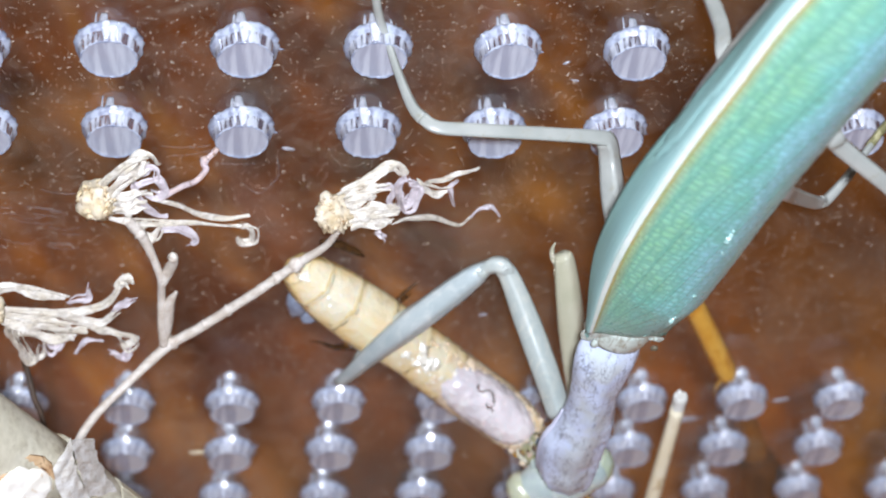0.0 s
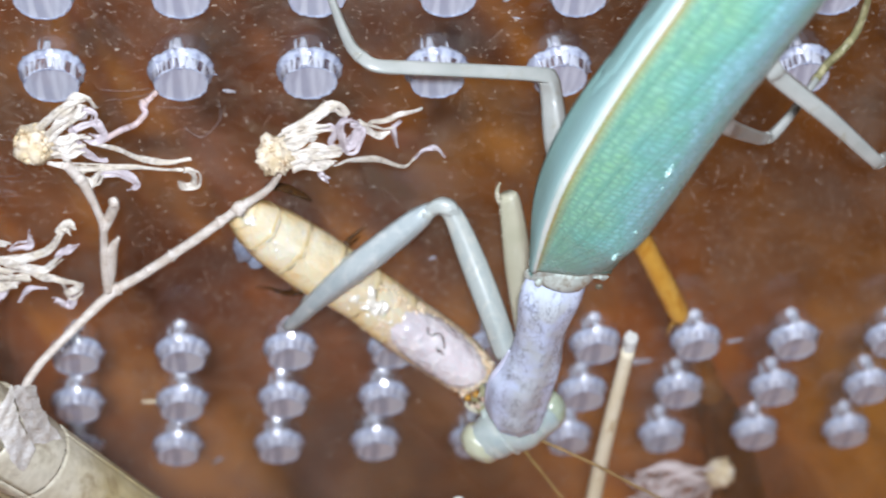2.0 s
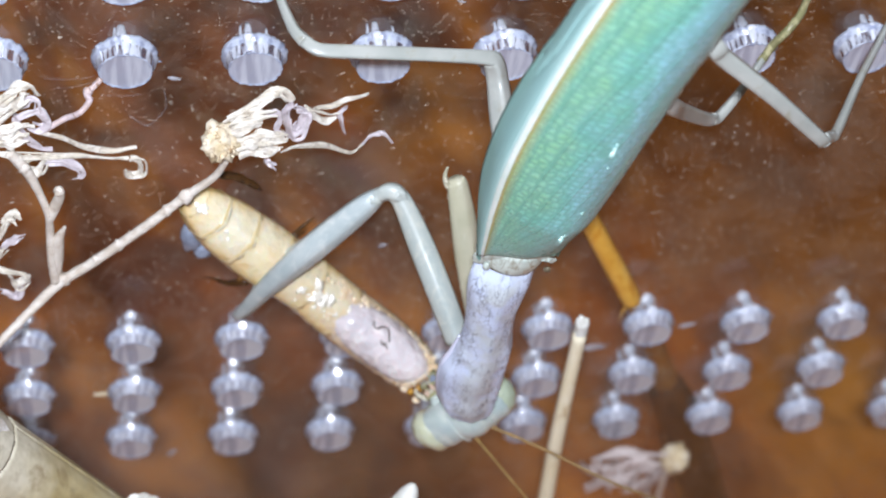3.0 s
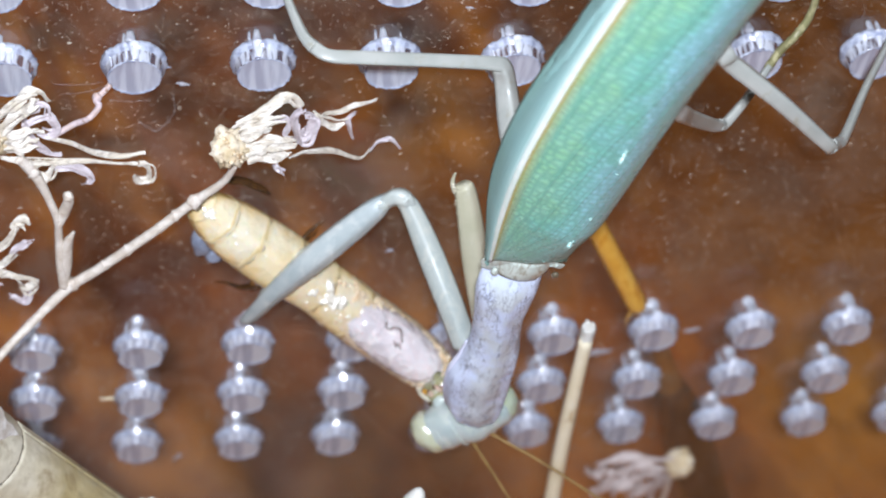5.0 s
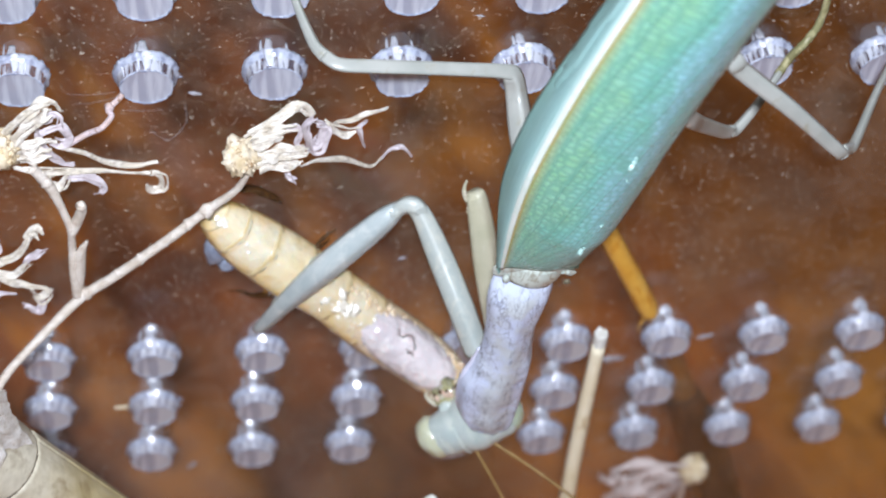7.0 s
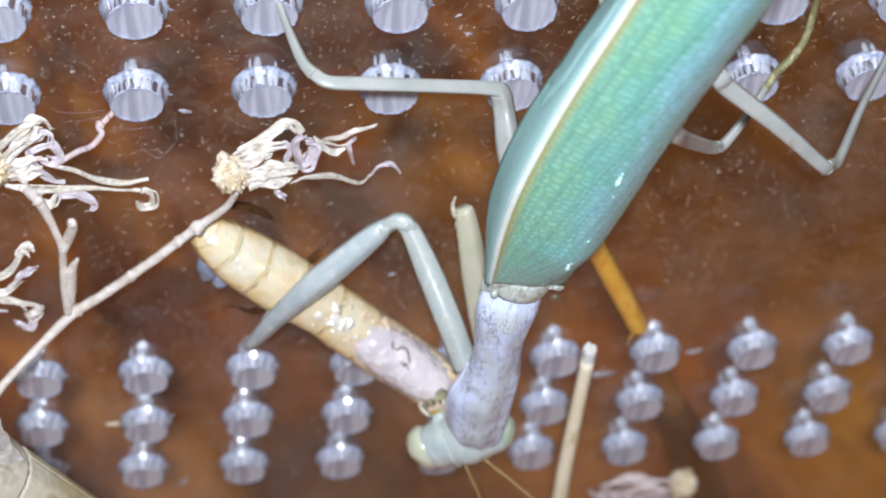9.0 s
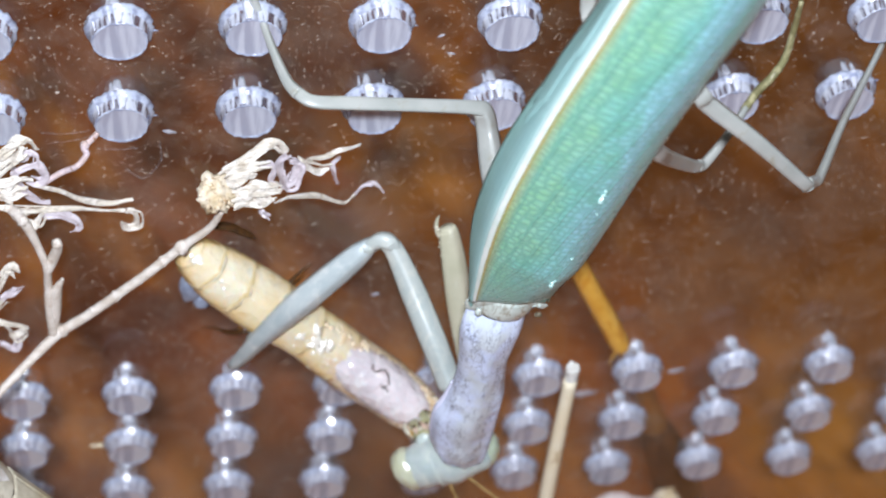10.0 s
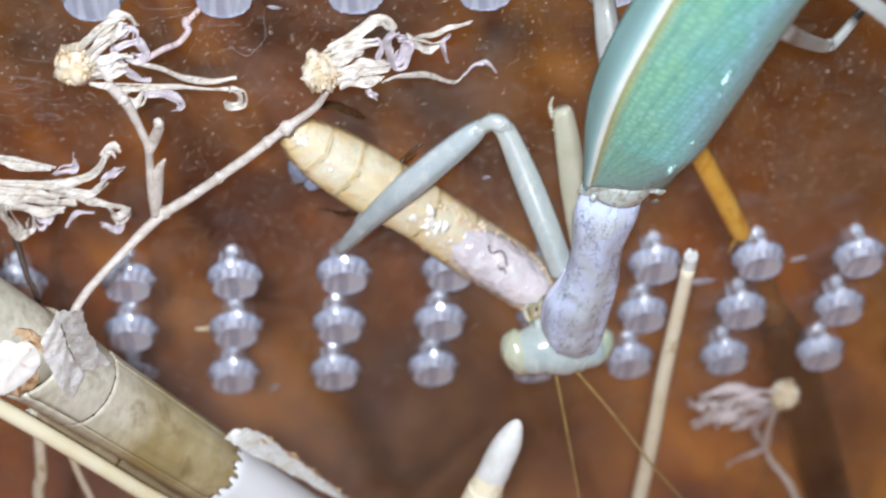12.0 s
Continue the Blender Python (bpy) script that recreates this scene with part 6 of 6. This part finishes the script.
# A brown strip in place of the shade under the rind.
of_reed(part("shade_strip", shell(0.18, 7.0, 0.326, 0.28, 0.28, 1.2, ragged0=0.06, seed=12, sides=14), RIND_SHADE, label="brown strip that paints the shade on the rind's underside"))
of_reed(part("rind_ridge", shell(0.03, 1.75, 0.346, 0.328, -2.25, -1.95, ragged0=0.02, ragged1=0.06, seed=8, sides=10), REED, label="raised ridge along the rind"))


def torn_sheet(one, two, count, seed, thick=0.008, ripple=0.02, ragged=0.02):
    """A thin torn sheet between two lines, rippled, with ragged ends and edges."""
    rng = random.Random(seed)
    a, b, steps = curve(one, count), curve(two, count), 8
    rows = ([], [])
    for n in range(count):
        cut = [rng.uniform(-ragged, ragged) for _ in range(2)]
        for layer, lift in zip(rows, (0, thick)):
            row = []
            for k in range(steps + 1):
                u = k / steps
                p = Vector(a[n]) * (1 - u) + Vector(b[n]) * u
                edge = cut[0] * max(0, 1 - 4 * u) + cut[1] * max(0, 4 * u - 3)
                p += Vector((edge, -lift + ripple * noise.noise(Vector((n * 0.35, u * 2.5, seed))), edge * 0.5))
                row.append(p)
            layer.append(row)
    bm = bmesh.new()

    def lay(grid):
        made = [[bm.verts.new(p) for p in row] for row in grid]
        for p, q in zip(made, made[1:]):
            for k in range(len(p) - 1):
                bm.faces.new((p[k], p[k + 1], q[k + 1], q[k]))

    top, low = rows
    lay(top)
    lay(low)
    for k in (0, steps):
        lay([[p[k], q[k]] for p, q in zip(top, low)])
    for n in (0, count - 1):
        lay([[p, q] for p, q in zip(top[n], low[n])])
    return bm


FLAP_IN = [(-3.13, -1.98, -1.20), (-2.90, -1.98, -1.52), (-2.60, -1.98, -1.92), (-2.30, -1.98, -2.34), (-2.03, -1.98, -2.72), (-1.7, -1.98, -3.3)]
FLAP_OUT = [(-3.06, -1.9, -1.22), (-2.93, -1.9, -1.20), (-2.78, -1.9, -1.36), (-2.50, -1.9, -1.86), (-2.24, -1.9, -2.36), (-1.96, -1.9, -2.90)]
of_reed(part("torn_flap", torn_sheet(FLAP_IN, FLAP_OUT, 40, 5, ragged=0.008), TORN_FLAP, label="loose whitish strip of torn lining"))
of_reed(part("torn_edge", torn_sheet([Vector(p) + Vector((-0.05, -0.012, -0.02)) for p in FLAP_OUT[2:]], [Vector(p) + Vector((0.012, 0, 0.008)) for p in FLAP_OUT[2:]], 36, 9, ragged=0.03), REED_TORN, label="brown torn edge of the rind"))
of_reed(part("sheath_flap", torn_sheet([(-4.243, -2.15, 1.33), (-4.23, -2.17, 1.12), (-4.20, -2.19, 0.86), (-4.163, -2.20, 0.52)], [(-4.10, -2.0, 1.10), (-4.09, -2.0, 0.87), (-4.05, -2.0, 0.60), (-3.96, -2.0, 0.25)], 26, 3, 0.01, 0.05, 0.006), PAPERY, label="dry papery sheath at the node"))
of_reed(part("sheath_base", torn_sheet([(-4.39, -2.25, 1.10), (-4.36, -2.32, 0.86), (-4.30, -2.36, 0.60), (-4.24, -2.34, 0.34)], [(-4.25, -2.10, 1.30), (-4.24, -2.18, 1.06), (-4.20, -2.20, 0.80), (-4.14, -2.20, 0.48)], 20, 7, 0.01, 0.04, 0.006), PAPERY, label="pale dry base of the sheath"))


def scar_patch(grow, lift, seed, flat, shift=Vector((0, 0, 0))):
    """The broken branch scar: an uneven disc that faces away from the stalk."""
    middle, out = Vector((-4.575, -2.31, 0.90)) + shift, Vector((0.60, -0.72, 0.36)).normalized()
    down = Vector((0.503, 0.0, -0.864))
    across = out.cross(down).normalized()
    bm = bmesh.new()
    rings, sides = [], 40
    for r, h in ((1.0, 0.0), (0.96, 0.03), (0.85, 0.045), (0.6, 0.05), (0.3, 0.045), (0.05, 0.05)):
        ring = []
        for k in range(sides):
            a = 2 * math.pi * k / sides
            jag = 1 + 0.24 * noise.noise(Vector((math.cos(a) * 1.3, math.sin(a) * 1.3, seed))) + 0.12 * noise.noise(Vector((math.cos(a) * 5, math.sin(a) * 5, seed)))
            p = middle + (down * math.cos(a) * 0.20 + across * math.sin(a) * 0.165) * r * grow * jag + out * (lift + h * flat)
            ring.append(bm.verts.new(p + out * 0.022 * noise.noise(p * 16)))
        rings.append(ring)
    for p, q in zip(rings, rings[1:]):
        for k in range(sides):
            bm.faces.new((p[k], p[(k + 1) % sides], q[(k + 1) % sides], q[k]))
    bm.faces.new(rings[0][::-1])
    bm.faces.new(rings[-1])
    return bm


of_reed(part("scar_rim", scar_patch(1.58, -0.012, 5.1, 0.5, Vector((-0.03, 0.0, -0.02))), REED_TORN, label="brown torn rim of the scar"))
of_reed(part("branch_scar", scar_patch(1.34, 0.022, 3.3, 0.8, Vector((-0.07, 0.0, -0.01))), SCAR, label="bright broken branch scar"))


# ---- bits on the wall ----
def flakes():
    """Small pale scraps stuck to the clear wall."""
    for n, (x, z, size, tall, lean) in enumerate(((-2.60, 1.86, 0.045, 0.45, -20), (-2.67, -4.47, 0.075, 0.35, 60), (1.50, -2.62, 0.17, 0.28, 12), (2.44, -2.25, 0.08, 0.4, 20), (-0.75, -0.62, 0.035, 0.7, 30), (-0.52, 2.95, 0.03, 0.35, 25), (-0.42, 2.74, 0.035, 0.25, -15))):
        bm = lump(bmesh.new(), (0, 0, 0), (size, 0.006, size * tall), 0.9, n, 3)
        bmesh.ops.rotate(bm, cent=(0, 0, 0), matrix=Matrix.Rotation(radians(-lean), 3, "Y"), verts=bm.verts)
        bmesh.ops.translate(bm, vec=(x, WALL_Y - 0.006, z), verts=bm.verts)
        tagged(part("plastic_scrap", bm, SCRAP), "tiny pale scrap stuck to the clear wall", "scrap", "scraps on the wall")
    rng = random.Random(5)
    chips = bmesh.new()
    for _ in range(900):
        x, z = rng.uniform(-5.5, 5.5), (rng.uniform(0.8, 4.2) if rng.random() < 0.45 else rng.uniform(-4.6, 0.8))
        long, angle = 0.004 + 0.020 * rng.random() ** 5, rng.uniform(-0.7, 0.7)
        way, bend = Vector((math.cos(angle), 0, math.sin(angle))), rng.uniform(-0.4, 0.4)
        pts = [Vector((x, WALL_Y - 0.004, z)) + way * long * k + Vector((-way.z, 0, way.x)) * long * bend * (1 - k * k) for k in (-1, -0.3, 0.4, 1)]
        thick = rng.uniform(0.002, 0.0055)
        tube(chips, [(*q, thick * w) for q, w in zip(pts, (0.4, 1.0, rng.uniform(0.5, 1.2), 0.3))], count=6, sides=5, wobble=0.3, seed=rng.randint(0, 999))
    tagged(part("plastic_chips", chips, CHIP), "loose specks and curled chips clinging to the clear wall", "dust", kind="stuff")
    scuffs = bmesh.new()
    for cx, cz, wide, tall, count, lean in ((-4.7, 0.85, 0.9, 0.5, 22, -0.10), (-3.2, 1.85, 0.7, 0.25, 4, 0.15)):
        for _ in range(count):
            x, z, long, angle = cx + rng.gauss(0, wide * 0.4), cz + rng.gauss(0, tall * 0.4), rng.uniform(0.04, 0.20), lean + rng.gauss(0, 0.14)
            way, bend = Vector((math.cos(angle), 0, math.sin(angle))), rng.uniform(-0.35, 0.35)
            pts = [Vector((x, WALL_Y - 0.001, z)) + way * long * k + Vector((-way.z, 0, way.x)) * long * bend * (1 - k * k) for k in (-1, -0.5, 0, 0.5, 1)]
            tube(scuffs, [(*q, w * 0.0016) for q, w in zip(pts, (0.3, 1.0, rng.uniform(0.6, 1.4), 0.9, 0.3))], count=14, sides=5, seed=rng.randint(0, 999))
    tagged(part("scuff", scuffs, SCUFF, wall_back), "fine curved scratches in the clear plastic", kind="stuff")
    outline = [(-2.68, 1.72), (-2.665, 1.58), (-2.67, 1.48), (-2.74, 1.34), (-2.82, 1.25), (-2.91, 1.33), (-2.955, 1.40)]
    ring = tube(bmesh.new(), [(x, WALL_Y - 0.002, z, 0.0035) for x, z in outline], count=60, sides=6, wobble=0.35)
    stain = part("dried_drop", ring, FAINT)
    tagged(stain, "faint dried ring of a water drop on the clear wall", "stain")
    splinter = part("splinter", tube(bmesh.new(), [(-3.0, WALL_Y - 0.03, -3.1, 0.03), (-3.2, WALL_Y - 0.04, -3.08, 0.022), (-3.42, WALL_Y - 0.03, -3.10, 0.012)], count=8, sides=7), STRAW)
    tagged(splinter, "short tan splinter stuck beside a vent hole", "splinter")


flakes()


# ---- the vent sleeves, pieces of the back wall ----
def sleeves():
    rng = random.Random(11)
    meshes = []
    for n in range(8):
        first = part("vent_sleeve", sleeve_mesh(40 + n, n > 3), FROST, wall_back)
        # The lower rows' meshes get the brightened copies.
        first.data.materials.append(BRIGHTENED if n > 3 else STREAKED)
        first.data.materials.append(BRIGHTENED_MOUTH if n > 3 else MILKY)
        first.data.materials.append(CLOUDY_STUB if n > 3 else PLUG)
        first.data.materials.append(SLEEVE_GLINT)
        meshes.append(first.data)
        bpy.data.objects.remove(first)
    for row in range(len(ROWS)):
        for column in COLUMNS:
            ob = new("vent_sleeve", meshes[rng.randrange(4) + (4 if row > 1 else 0)])
            ob.parent = wall_back
            spin = rng.uniform(-4, 4)
            x, z = hole_at(column, row)
            ob.matrix_basis = pose((x + rng.uniform(-0.01, 0.01)) * CM, WALL_Y * CM, (z + rng.uniform(-0.01, 0.01)) * CM, 0, spin, 0)
            if row == 0 and column == -6:
                tagged(ob, "short milky melted plastic sleeve round a vent hole")


sleeves()


# ---- what moves ----
# The head about its neck: turn, nod and lean in degrees, and a small shift.
HEAD_ROWS = [(0.0, 12, -25, -20, 0.02, 0.02, 0.02), (1.0, 12, -25, -23, 0.03, 0.01, 0.01), (1.5, 12, -25, -26, 0.04, 0.0, 0.0), (2.5, 12, -25, -33, 0.05, -0.02, 0.0), (3.2, 11, -25, -32, 0.02, -0.02, 0.0), (4.8, 9, -25, -26, -0.02, -0.01, -0.01), (5.5, 8, -25, -24, -0.04, -0.01, -0.01),
             (6.0, 7, -25, -23, -0.07, -0.01, -0.01), (6.5, 6, -25, -24, -0.10, -0.01, -0.02), (8.3, -4, -25, -28, -0.06, 0.0, -0.01), (8.7, -4, -25, -26, -0.08, 0.0, -0.01), (9.5, 2, -25, -21, -0.08, 0.0, -0.01), (10.5, 3, -25, -18, -0.08, -0.01, -0.02), (11.0, 1, -25, -17, -0.09, 0.02, 0.0),
             (11.5, 3, -25, -6, -0.13, 0.01, -0.02), (12.0, 1, -25, -3, -0.09, -0.01, -0.02)]
# The prey about its far tip: a swing in degrees and a small shift, as the jaws tug at it.
PREY_ROWS = [(0.0, 0.0, -0.02), (0.5, -0.6, -0.03), (1.0, 0.0, -0.02), (1.5, 0.4, -0.02), (2.0, 0.2, -0.01), (2.5, 1.4, 0.0), (3.0, 4.0, 0.02), (3.2, 3.6, 0.02), (4.8, 1.6, 0.02), (5.5, 1.2, 0.02), (6.0, -0.6, 0.02), (6.5, 0.4, 0.02), (8.3, 2.4, 0.01), (8.5, 0.4, 0.01),
             (9.0, -0.4, 0.02), (9.5, 1.0, 0.02), (10.0, 1.4, 0.02), (10.5, -0.4, 0.02), (11.0, -1.6, 0.02), (11.5, -0.4, 0.02), (12.0, -1.4, 0.02)]


def head_pose(turn, nod, lean, x, y, z):
    return Matrix.Translation((NECK - MANTIS_AT + Vector((x, y, z))) * CM) @ pose(0, 0, 0, nod, lean, turn)


def prey_pose(swing, x):
    return Matrix.Translation((PREY_AT + Vector((x, 0, 0))) * CM) @ pose(0, 0, 0, 0, swing, 0)


def motions():
    walk(head, [(t, head_pose(*row)) for t, *row in HEAD_ROWS])
    walk(prey, [(t, prey_pose(*row)) for t, *row in PREY_ROWS])


motions()
